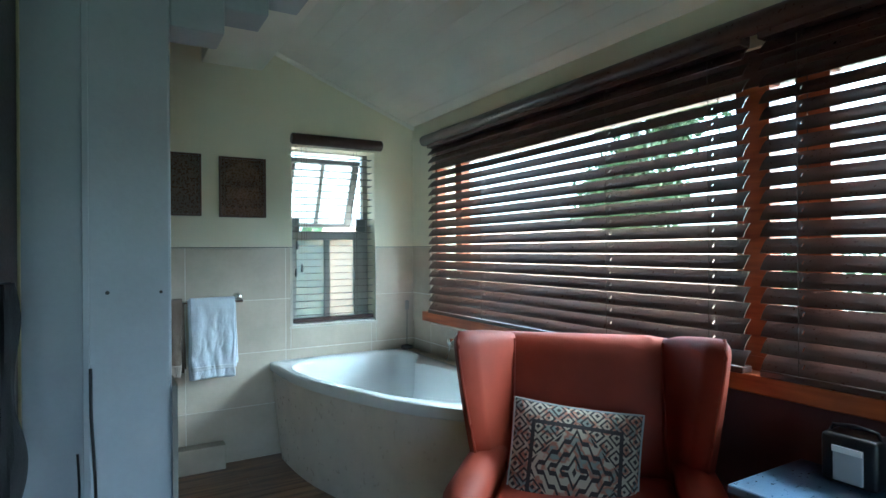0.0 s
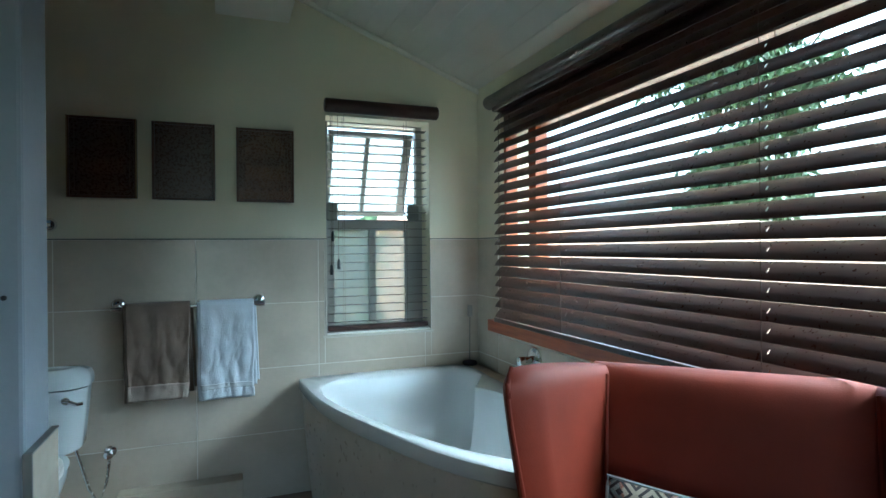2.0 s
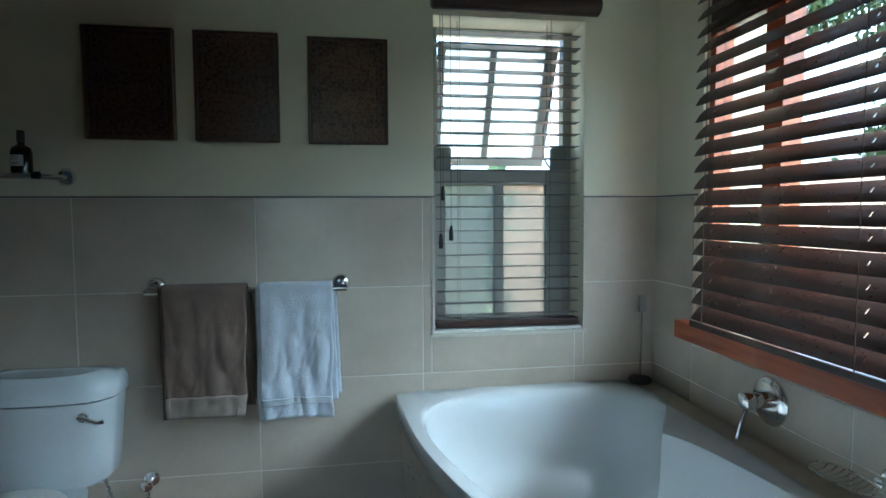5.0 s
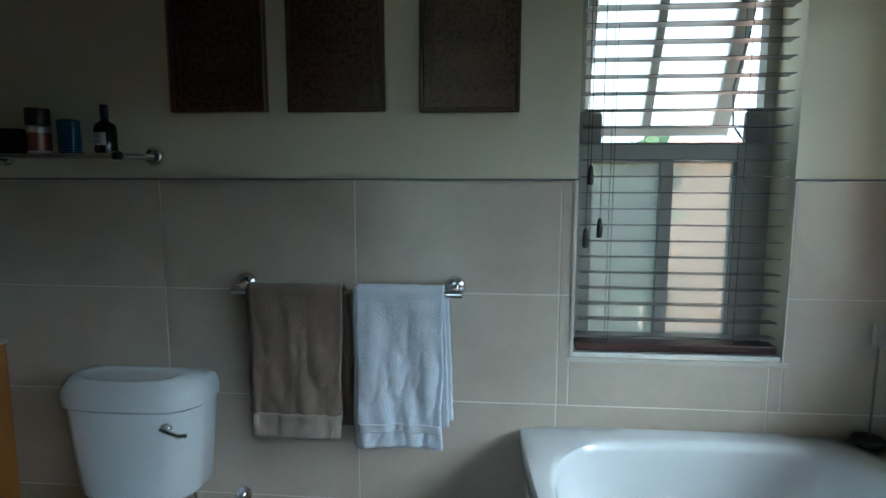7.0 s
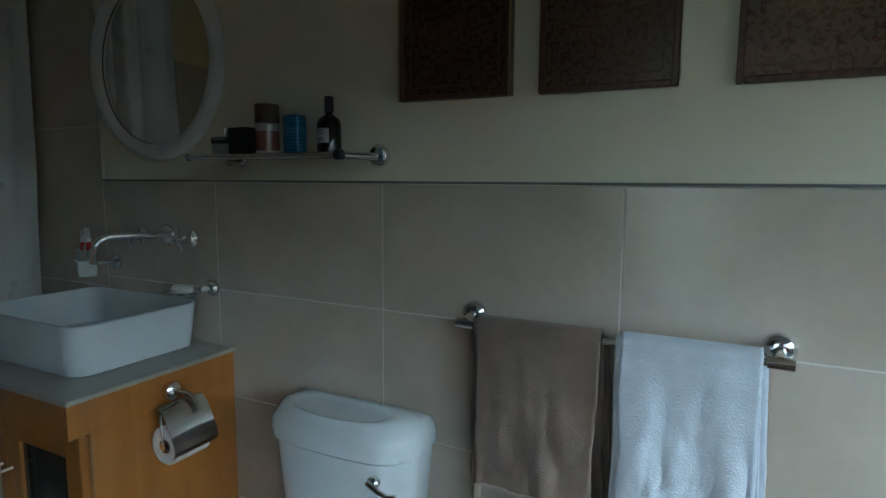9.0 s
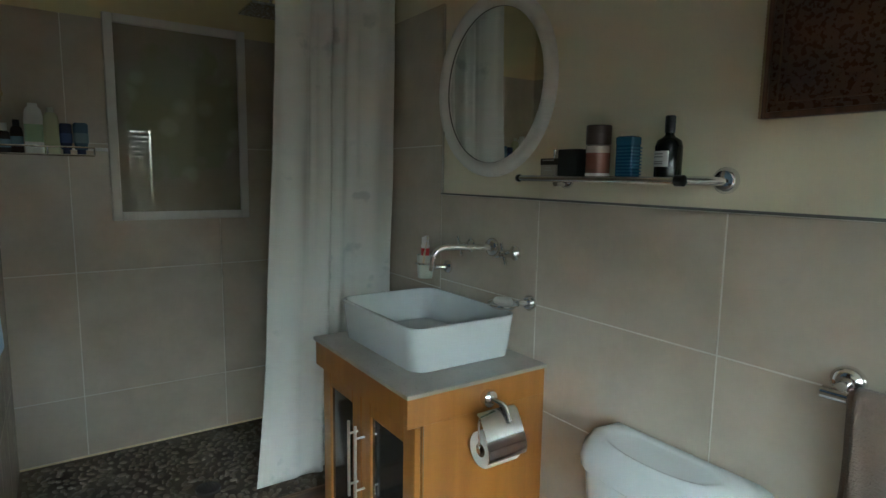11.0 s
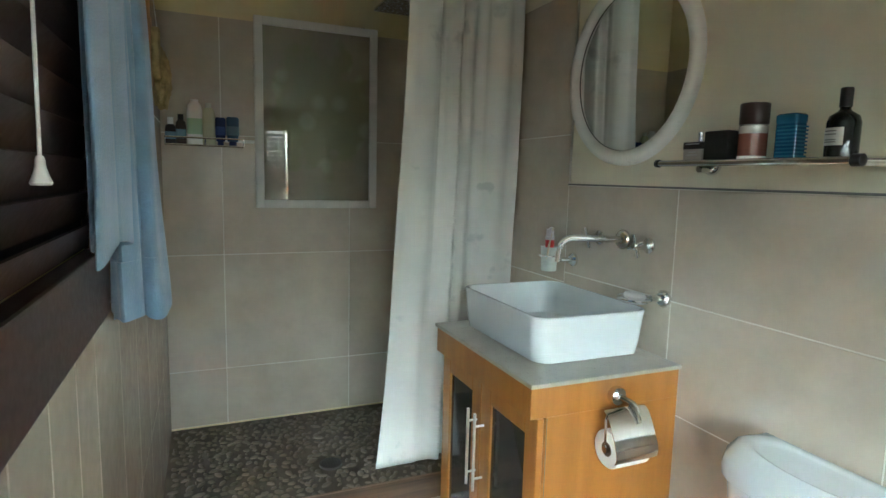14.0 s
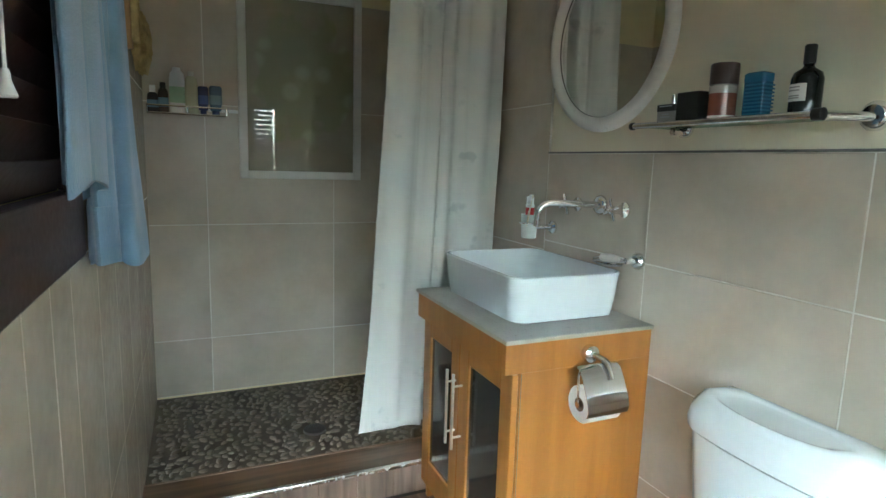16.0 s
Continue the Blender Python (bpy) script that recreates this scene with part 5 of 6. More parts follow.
# ---- toilet ----
def toilet():
    th = thing("toilet", (0.105, 3.6, 0), "white ceramic close-coupled toilet with a chrome lever", "toilet")
    cx, yb = 0.043, NW - 0.018

    def bow(w, front, z, bulge=0.028, n=14):
        """Cistern outline: flat back, bowed front, round corners."""
        y0 = front
        pts = [Vector((cx + w, yb, z)), Vector((cx - w, yb, z))]
        pts += [Vector((cx - w, yb - 0.06, z))]
        for k in range(n + 1):
            a = -1 + 2 * k / n
            y = y0 + bulge * (abs(a) ** 2.4) + 0.045 * (max(0, abs(a) - 0.72) / 0.28) ** 2
            pts.append(Vector((cx + a * w * 0.995, y, z)))
        pts += [Vector((cx + w, yb - 0.06, z))]
        return pts
    b = NB()
    loft(b, [bow(0.170, 3.668, 0.385), bow(0.184, 3.658, 0.40), bow(0.200, 3.652, 0.56), bow(0.210, 3.648, 0.668)])
    part(th, "cistern", b, CERAMIC, True)

    def dip(f, z):
        """A smaller outline round the middle of the lid."""
        out = []
        for q in bow(0.204, 3.658, z):
            a = math.atan2((q.y - 3.728) / 0.08, (q.x - cx) / 0.204)
            k = min(1.0, (1 - f) / 0.2)
            out.append(Vector((cx - 0.004 + f * ((q.x - cx) * (1 - k) + 0.195 * math.cos(a) * k), 3.728 + f * ((q.y - 3.728) * (1 - k) + 0.084 * math.sin(a) * k), z)))
        return out
    b = NB()
    loft(b, [bow(0.211, 3.648, 0.672), bow(0.219, 3.639, 0.676), bow(0.221, 3.637, 0.700), bow(0.217, 3.642, 0.722), bow(0.208, 3.653, 0.739), dip(0.97, 0.750), dip(0.91, 0.7565), dip(0.84, 0.7590), dip(0.79, 0.7588), dip(0.76, 0.7572), dip(0.72, 0.7553), dip(0.66, 0.7545), dip(0.3, 0.7543)])
    part(th, "lid", b, CERAMIC, True)
    b = NB()
    lathe(b, (0.185, 3.660, 0.628), [(0.016, 0.0), (0.016, 0.012), (0.012, 0.016)], 16, 'Y')
    tube(b, [(0.178, 3.640, 0.632), (0.195, 3.632, 0.632), (0.212, 3.630, 0.624), (0.232, 3.634, 0.614), (0.252, 3.640, 0.616)], 0.0075, 10)
    part(th, "lever", b, CHROME, True)

    def egg(w, y0, y1, z, n=36):
        pts = []
        for k in range(n):
            a = k * math.tau / n
            y = math.cos(a)
            pts.append(Vector((cx + w * math.sin(a) * (1 - 0.10 * -y), (y0 + y1) / 2 + (y1 - y0) / 2 * y, z)))
        return pts
    b = NB()
    loft(b, [egg(0.115, 3.30, 3.72, 0.0), egg(0.11, 3.28, 3.72, 0.05), egg(0.12, 3.22, 3.74, 0.20), egg(0.175, 3.14, 3.76, 0.34), egg(0.182, 3.12, 3.77, 0.385)])
    part(th, "bowl", b, CERAMIC, True)
    b = NB()
    loft(b, [egg(0.183, 3.115, 3.62, 0.387), egg(0.186, 3.11, 3.62, 0.392), egg(0.186, 3.11, 3.62, 0.404), egg(0.178, 3.12, 3.61, 0.410), egg(0.184, 3.113, 3.615, 0.412), egg(0.184, 3.113, 3.615, 0.425), egg(0.150, 3.15, 3.58, 0.434)])
    part(th, "seat", b, WHITEPLASTIC, True)
    b = NB()
    tube(b, [(0.325, NW - 0.03, 0.315), (0.327, NW - 0.06, 0.30), (0.320, NW - 0.075, 0.22), (0.29, NW - 0.08, 0.12), (0.25, NW - 0.09, 0.20), (0.20, NW - 0.09, 0.39)], 0.007, 8)
    part(th, "hose", b, STEEL, True)


toilet()
th = thing("angle_valve", (0.325, NW, 0.33), "chrome angle valve on the tiled wall", "valve")
bm = NB()
lathe(bm, (0.325, NW - 0.009, 0.335), [(0.026, 0.0), (0.026, 0.006), (0.012, 0.012)], 18, 'Y')
rod(bm, (0.325, NW - 0.015, 0.335), (0.325, NW - 0.055, 0.335), 0.011, 12)
part(th, "body", bm, CHROME, True)
bm = NB()
lathe(bm, (0.325, NW - 0.055, 0.335), [(0.017, 0.0), (0.020, 0.006), (0.020, 0.018), (0.014, 0.022)], 10, 'Y')
part(th, "knob", bm, CHROME, True)


# ---- shower ----
def curtain():
    th = thing("shower_curtain", (-1.2, 3.45, 0.2), "off-white shower curtain with faint grey leaf stains", "curtain")

    def bump(u, at, wide):
        return math.exp(-((u - at) / wide) ** 2)

    def f(u, v):
        """A broad flat panel, a deep pleat, then a panel set back towards the wall."""
        z = 0.165 + (2.30 - 0.165) * v
        lo = 1 - v
        left = 3.180 + 0.115 * (1 - lo ** 1.6)
        y = left + (3.795 - left) * u
        fold = 0.014 * math.sin(u * 8 + 0.8 + 0.5 * math.sin(2.5 * v)) + 0.034 * bump(u, 0.42, 0.035) - 0.030 * bump(u, 0.49, 0.030) + 0.026 * bump(u, 0.56, 0.024)
        fold += 0.018 * bump(u, 0.20 + 0.04 * lo, 0.05) * (0.35 + 0.65 * v) - 0.020 * bump(u, 0.33 - 0.03 * v, 0.022) * v ** 1.5 + 0.014 * bump(u, 0.80, 0.06)
        fold += 0.006 * math.sin(u * 37 + 3 * v) * (0.3 + 0.7 * v) + 0.010 * noise.noise((u * 5, v * 6, 2.0))
        back = -0.055 * lo / (1 + math.exp(-(u - 0.52) * 40))
        x = -1.352 + fold * (0.55 + 0.45 * v) + back
        y += 0.012 * math.sin(u * 30 + 1.5) * u * (1 - u) * 3 + 0.006 * math.sin(v * 9 + u * 8) * lo
        return Vector((x, y, z - 0.012 * u * lo + 0.004 * math.sin(u * 6) * lo))
    b = NB()
    sheet(b, 190, 60, f)
    part(th, "cloth", b, CURTAINPRINT, True, solid=0.002)
    b = NB()
    for k in range(9):
        y = 3.22 + k * 0.065
        tube(b, [Vector((-1.345 + 0.022 * math.cos(a), y, 2.315 + 0.022 * math.sin(a))) for a in [j * math.tau / 14 for j in range(15)]], 0.003, 6)
    part(th, "ring", b, WHITEPLASTIC, True)


CURTAINPRINT = mat("off-white curtain with leaf stains", (0.70, 0.71, 0.69), 0.55, var=0.05, scale=7, fine=30, bump=0.06)
n = CURTAINPRINT.node_tree.nodes
rng_node = next(k for k in n if k.type == 'MAP_RANGE' and k.outputs[0].links[0].to_node.type == 'MIX')
rng_node.inputs[1].default_value, rng_node.inputs[2].default_value = 0.31, 0.37
next(k for k in n if k.type == 'MIX').inputs[6].default_value = (0.54, 0.57, 0.56, 1)
curtain()
bm = NB()
rod(bm, (-1.345, SH_S, 2.325), (-1.345, NW, 2.325), 0.012, 14)
single("curtain_rail", bm, CHROME, "chrome shower curtain rail between the walls", "rail", True)

th = thing("overhead_shower", (-1.6, 3.46, 2.05), "square chrome overhead shower on a wall arm", "shower")
bm = NB()
box(bm, -1.70, 3.255, 2.045, -1.50, 3.455, 2.057, 0.003)
part(th, "plate", bm, STEEL)
bm = NB()
tube(bm, [(-1.60, 3.355, 2.057), (-1.60, 3.355, 2.10), (-1.60, 3.40, 2.13), (-1.60, NW - 0.01, 2.14)], 0.012, 12)
part(th, "arm", bm, CHROME, True)

th = thing("floor_drain", (-1.55, 3.04, STEP), "round metal floor drain among the pebbles", "drain")
bm = NB()
lathe(bm, (-1.53, 3.035, STEP - 0.012), [(0.048, 0.0), (0.048, 0.010), (0.043, 0.011)], 24)
part(th, "rim", bm, mat("dull dark metal", (0.12, 0.11, 0.10), 0.5, 0.6), True)
bm = NB()
for r in (0.012, 0.024, 0.036):
    for k in range(int(r * 500)):
        a = k * math.tau / int(r * 500)
        rod(bm, (-1.53 + r * math.cos(a), 3.035 + r * math.sin(a), STEP - 0.002), (-1.53 + r * math.cos(a), 3.035 + r * math.sin(a), STEP), 0.0028, 6)
part(th, "hole", bm, BLACKPLASTIC)


def caddy():
    x = SH_W + 0.010
    th = thing("shower_caddy", (x, 2.55, 1.45), "chrome wire shelf on the shower wall", "shower shelf")
    b = NB()
    y0, y1, z = 2.415, 2.735, 1.462
    for zz in (z, z + 0.032):
        tube(b, [(x, y0, zz), (x + 0.11, y0, zz), (x + 0.11, y1, zz), (x, y1, zz)], 0.004, 6)
    for k in range(9):
        y = y0 + 0.02 + (y1 - y0 - 0.04) * k / 8
        rod(b, (x, y, z), (x + 0.11, y, z), 0.002, 6)
    for y in (y0, (y0 + y1) / 2, y1):
        rod(b, (x + 0.11, y, z), (x + 0.11, y, z + 0.032), 0.003, 6)
    part(th, "basket", b, CHROME, True)
    # white bar that imitates the east window's highlight on the tiles
    b = NB()
    box(b, x, 2.66, z + 0.022, x + 0.012, 2.79, z + 0.036, 0.002)
    part(th, "window_glint", b, WHITEPLASTIC)
    return z + 0.003


cz = caddy()


def shower_bottle(y, w, d, h, body, cap, capw, caph, label, flip=False, band=None, x=SH_W + 0.065):
    p = Vector((x, y, cz))
    w *= 1.14
    th = thing("shower_bottle", p, label, "bottle", "bottles on the shower shelf")
    b = NB()
    c0 = caph if flip else 0.0
    hs = [0.0, 0.004, h * 0.75, h * 0.93, h]
    ws = [0.92, 1.0, 1.0, 0.86, 0.55]
    if flip:
        ws = [0.75, 0.85, 1.0, 1.0, 0.80]
    loft(b, [rounded(p.x - d * s, p.y - w * s, p.x + d * s, p.y + w * s, min(w, d) * 0.75 * s, p.z + c0 + z, 5) for z, s in zip(hs, ws)])
    part(th, "body", b, body, True)
    b = NB()
    zc = 0.0 if flip else h
    rod(b, p + Vector((0, 0, zc)), p + Vector((0, 0, zc + caph)), capw, 16)
    part(th, "cap", b, cap, True)
    if band:
        b = NB()
        loft(b, [rounded(p.x - d * 1.01, p.y - w * 1.01, p.x + d * 1.01, p.y + w * 1.01, min(w, d) * 0.75, p.z + c0 + h * f_, 5) for f_ in (0.25, 0.62)], False, False)
        part(th, "label", b, band, True)


NAVY = simple("navy plastic", (0.015, 0.035, 0.12), 0.3)
TEAL = simple("grey blue label", (0.16, 0.26, 0.34), 0.4)
shower_bottle(2.437, 0.020, 0.017, 0.085, simple("black bottle", (0.02, 0.02, 0.025), 0.3), WHITEPLASTIC, 0.012, 0.03, "small black toiletry bottle with a blue label", False, TEAL)
shower_bottle(2.478, 0.019, 0.016, 0.105, simple("dark brown bottle", (0.035, 0.022, 0.018), 0.3), BLACKPLASTIC, 0.012, 0.025, "dark shower gel bottle with a blue label", False, TEAL)
shower_bottle(2.535, 0.028, 0.018, 0.185, WHITEPLASTIC, WHITEPLASTIC, 0.016, 0.012, "tall white shampoo bottle with green marks", False, simple("pale green label", (0.42, 0.58, 0.40), 0.4))
shower_bottle(2.592, 0.024, 0.018, 0.165, simple("pale greenish bottle", (0.52, 0.53, 0.36), 0.25), simple("clear cap", (0.6, 0.6, 0.52), 0.2), 0.013, 0.02, "pale yellow green shower bottle")
shower_bottle(2.640, 0.020, 0.016, 0.105, NAVY, NAVY, 0.013, 0.02, "navy blue toiletry bottle with white marks", True, simple("blue label", (0.05, 0.10, 0.30), 0.4))
shower_bottle(2.692, 0.024, 0.018, 0.11, simple("blue grey bottle", (0.06, 0.13, 0.22), 0.3), NAVY, 0.016, 0.02, "blue grey toiletry bottle with pale bands", True, TEAL)

# long wooden back brush and loofah on the shower's south wall
th = thing("back_brush", (-1.35, SH_S + 0.03, 1.7), "long wooden back brush hung on the tiled wall", "brush")
bm = NB()
tube(bm, [(-1.30, SH_S + 0.03, 2.10), (-1.30, SH_S + 0.03, 1.80)], 0.010, 8)
loft(bm, [[Vector((-1.30 + 0.035 * s * math.cos(a), SH_S + 0.03 + 0.014 * math.sin(a), z)) for a in [k * math.tau / 14 for k in range(14)]] for z, s in ((1.82, 0.35), (1.79, 0.8), (1.72, 1.0), (1.65, 0.9), (1.61, 0.4))])
part(th, "handle", bm, BRUSHWOOD, True)
bm = NB()
box(bm, -1.325, SH_S + 0.042, 1.63, -1.275, SH_S + 0.065, 1.79, 0.006)
part(th, "bristles", bm, LOOFAH)
bm = NB()
bmesh.ops.create_icosphere(bm, subdivisions=4, radius=1.0)
for v in bm.verts:
    d = 1 + 0.22 * noise.noise(v.co * 3.1) + 0.10 * noise.noise(v.co * 9)
    v.co = Vector((-1.62 + 0.05 * v.co.x * d, SH_S + 0.045 + 0.034 * v.co.y * d, 1.68 + 0.105 * v.co.z * d))
th = thing("loofah", (-1.62, SH_S + 0.06, 1.78), "tan fibrous loofah sponge hung in the shower", "sponge")
part(th, "sponge", bm, LOOFAH, True)
bm = NB()
tube(bm, [(-1.62, SH_S + 0.045, 1.78), (-1.62, SH_S + 0.03, 1.95), (-1.62, SH_S + 0.012, 2.03)], 0.002, 5)
part(th, "cord", bm, WHITECORD)


# ---- robe, pull cord ----
def robe():
    th = thing("bathrobe", (-0.45, SH_S + 0.07, 2.0), "light blue terry bathrobe hung from a hook on the wall", "bathrobe")

    def body(x0, x1, zb, zt, yw, thick, ph, taper=0.4, thin=0.4, folds=3, part_of=1.0):
        """A hanging leaf of cloth, its back near y = yw, creased from top to hem."""
        rings = []
        n = 96
        for j in range(40):
            v = j / 39
            z = zb + (zt - zb) * v
            k_ = v * part_of
            w = (x1 - x0) / 2 * (1 - taper * v)
            t = thick * (1 - thin * v)
            cx = (x0 + x1) / 2 + 0.012 * math.sin(k_ * 3 + ph)
            ring = []
            for k in range(n):
                a = k * math.tau / n
                crease = abs(math.sin(folds * a + ph + 0.25 * k_ + 0.25 * math.sin(3 * k_ + ph)))
                f = 0.58 + 0.48 * crease ** 0.7 + 0.035 * math.sin(11 * a + 2 * ph - k_ * 2) + 0.09 * noise.noise((2.5 * math.cos(a) + ph, 2.5 * math.sin(a), k_ * 6))
                ring.append(Vector((cx + w * math.cos(a) * f, max(yw, yw + t * (1 + math.sin(a) * f)), z + (0.010 * math.sin(3 * a + ph) if j == 0 else 0))))
            rings.append(ring)
        b = NB()
        loft(b, rings)
        return b
    # a broad back leaf, a narrow front leaf and a thick sleeve that widens to its turned cuff
    part(th, "body", body(-0.58, -0.33, 1.21, 2.25, SH_S + 0.012, 0.034, 0.4), ROBEBLUE, True)
    part(th, "front", body(-0.38, -0.03, 1.232, 2.22, SH_S + 0.038, 0.018, 4.0, 0.10, 0.1, 2), ROBEBLUE, True)
    part(th, "sleeve", body(-0.62, -0.34, 1.12, 2.22, SH_S + 0.014, 0.049, 2.0, 0.32, 0.5, 2), ROBEBLUE, True)
    part(th, "cuff", body(-0.628, -0.332, 1.086, 1.19, SH_S + 0.012, 0.0515, 2.0, 0.03, 0.05, 2, 0.1), ROBEBLUE, True)


robe()
th = thing("light_pull", (0.20, SH_S + 0.075, 2.0), "white light pull cord with a bell-shaped knob", "pull cord")
bm = NB()
px, py = 0.150, SH_S + 0.049
rod(bm, (px, py, 1.355), (px - 0.03, py + 0.01, CEIL), 0.0018, 6)
part(th, "cord", bm, WHITECORD)
bm = NB()
lathe(bm, (px, py, 1.336), [(0.0082, -0.006), (0.0092, -0.004), (0.0066, 0.003), (0.0046, 0.010), (0.0042, 0.016), (0.003, 0.020)], 20)
part(th, "knob", bm, WHITEPLASTIC, True)


# ---- bedroom end ----
def armchair():
    m = pose(1.940, 1.768, 0, 0, 0, -45.5)
    th = thing("armchair", None, "terracotta red upholstered wing armchair by the window", "armchair", m=m)

    def slab(pts_front, pts_back):
        b = NB()
        loft(b, [pts_front, pts_back])
        return b
    # back: a thick panel with a gently bowed top edge
    b = NB()
    rings = []
    for v in [k / 12 for k in range(11)] + [0.87, 0.90, 0.93, 0.955, 0.975, 0.99, 1.0]:
        z = 0.36 + (0.963 - 0.36) * v
        lean = 0.06 * v
        y0, y1 = -0.02 + lean, 0.105 + lean * 0.8
        u = max(0.0, (v - 0.87) / 0.13)
        inset = 0.045 * (1 - math.sqrt(1 - u * u))
        y0, y1 = y0 + inset, y1 - inset
        ring = []
        for k in range(17):
            x = -0.33 + 0.66 * k / 16
            ring.append(Vector((x, y0 - 0.012 * math.cos(math.pi * x / 0.7), z - (0.006 * (1 - (x / 0.33) ** 2)) * (v > 0.86))))
        for k in range(17):
            x = 0.33 - 0.66 * k / 16
            ring.append(Vector((x, y1, z)))
        rings.append(ring)
    loft(b, rings)
    part(th, "backrest", b, LEATHER, True, local=True)
    def wing_front(v):
        """How far the wing reaches forward at a share of its height; its top corner is round."""
        return 0.20 + 0.145 * (1 - (1 - v) ** 1.7) - 0.05 * (1 - math.sqrt(1 - max(0.0, (v - 0.86) / 0.14) ** 2))
    # wings sweep forward and out, narrowing to the arms
    for s in (-1, 1):
        b = NB()
        rings = []
        for v in [k / 18 for k in range(17)] + [0.92, 0.945, 0.965, 0.98, 0.992, 1.0]:
            z = 0.46 + (1.013 - 0.46) * v
            fwd = wing_front(v)
            flare = 0.072 + 0.054 * v
            top = 0.03 * max(0, (v - 0.94) / 0.06)
            th_ = 0.038 * (0.12 + 0.88 * math.sqrt(1 - max(0.0, (v - 0.92) / 0.08) ** 2))
            inner, outer_ = [], []
            for k in range(11):
                q = k / 10
                y = 0.075 - (fwd + 0.075) * q
                x = 0.315 + flare * (q ** 1.3) + 0.012 * math.sin(math.pi * q)
                zz = z - 0.050 * v * (1 - q) ** 1.5
                rnd = math.sqrt(max(0.0, 1 - max(0, (q - 0.86) / 0.14) ** 2)) * 0.85 + 0.15
                inner.append(Vector((s * (x - th_ * rnd), y, zz)))
                outer_.append(Vector((s * (x + th_ * rnd), y, zz)))
            rings.append(inner + list(reversed(outer_)))
        loft(b, rings)
        part(th, "wing", b, LEATHER, True, local=True)
        b = NB()
        pts = [(s * (0.315 + (0.072 + 0.054 * v)), -wing_front(v) - 0.002, 0.46 + 0.553 * v) for v in [k / 20 for k in range(21)]]
        tube(b, pts, 0.006, 8)
        part(th, "piping", b, LEATHER, True, local=True)
        # rolled arm
        b = NB()
        rings = []
        for k in range(9):
            q = k / 8
            y = 0.02 - 0.58 * q
            r = 0.068 + 0.006 * q - (0.025 if k == 8 else 0)
            ring = []
            for a in range(20):
                t = a * math.tau / 20
                ring.append(Vector((s * (0.375 + 0.010 * q + r * math.cos(t)), y, 0.50 - 0.02 * q + r * math.sin(t))))
            rings.append(ring)
        loft(b, rings)
        box(b, s * 0.375 - 0.055, -0.54, 0.20, s * 0.375 + 0.055, 0.03, 0.50, 0.02)
        part(th, "arm", b, LEATHER, True, local=True)
    b = NB()
    box(b, -0.318, -0.56, 0.20, 0.318, 0.02, 0.34, 0.02)
    part(th, "base", b, LEATHER, True, local=True)
    b = NB()
    box(b, -0.315, -0.60, 0.335, 0.315, -0.02, 0.455, 0.045, 4)
    part(th, "seat", b, LEATHER, True, local=True)
    b = NB()
    for x in (-0.32, 0.32):
        for y in (-0.50, 0.05):
            rod(b, (x, y, 0.205), (x * 1.02, y, 0.0), 0.026, 12, 0.017)
    part(th, "leg", b, FRAMEWOOD, True, local=True)
    b = NB()
    for x in (-0.287, 0.287):
        tube(b, [(x, -0.030, 0.46), (x, 0.005, 0.75), (x, 0.032, 0.946)], 0.005, 6)
    part(th, "seam", b, LEATHER, True, local=True)
    return m


chair = armchair()


def cushion(m):
    th = thing("cushion", None, "square patterned kilim cushion propped on the armchair", "cushion", m=m)

    def f(u, v, s):
        a, c = 2 * u - 1, 2 * v - 1
        e = (1 - abs(a) ** 2.6) * (1 - abs(c) ** 2.6)
        pin = 1 - 0.05 * (1 - a * a) * 0 - 0.045 * (1 - c * c) * (abs(a) > 0.0) * abs(a) ** 4 - 0
        pin2 = 1 - 0.045 * (1 - a * a) * abs(c) ** 4
        return Vector((0.205 * a * pin, s * 0.062 * max(e, 0) ** 0.55, 0.205 * c * pin2))
    b = NB()
    sheet(b, 24, 24, lambda u, v: f(u, v, -1))
    sheet(b, 24, 24, lambda u, v: f(u, v, 1))
    bmesh.ops.remove_doubles(b, verts=b.verts, dist=0.0005)
    part(th, "cover", b, cushion_print(), True, local=True)
    b = NB()
    pts = []
    for k in range(81):
        t = (k / 80 * 4) % 4
        i, r = int(t), t - int(t)
        u, v = ((r, 0), (1, r), (1 - r, 1), (0, 1 - r))[i]
        pts.append(f(u, v, 0))
    tube(b, pts, 0.004, 6)
    part(th, "piping", b, mat("grey blue piping", (0.35, 0.38, 0.38), 0.8), True, local=True)


cushion(chair @ pose(-0.045, -0.20, 0.500, -22, 6, 4) @ Matrix.Scale(1.16, 4))

th = thing("side_table", (2.0, 0.75, 0), "dark polished side table, window sheen coloured blue on top", "table")
bm = NB()
box(bm, 1.80, 0.40, 0.632, 2.175, 1.085, 0.658, 0.006)
part(th, "top", bm, TABLETOP)
for x in (1.828, 2.148):
    for y in (0.428, 1.057):
        bm = NB()
        box(bm, x - 0.018, y - 0.018, 0.0, x + 0.018, y + 0.018, 0.632, 0.003)
        part(th, "leg", bm, FRAMEWOOD)
bm = NB()
box(bm, 1.815, 0.415, 0.555, 2.16, 1.07, 0.632, 0.002)
part(th, "apron", bm, FRAMEWOOD)
th = thing("clock_radio", (2.09, 0.90, 0.658), "small black clock radio with a silver front", "clock radio")
bm = NB()
box(bm, 2.058, 0.830, 0.659, 2.160, 0.972, 0.795, 0.014, 3)
part(th, "body", bm, BLACKPLASTIC, True)
bm = NB()
box(bm, 2.049, 0.862, 0.670, 2.0585, 0.936, 0.766, 0.004)
part(th, "front", bm, GREYPLASTIC)
bm = NB()
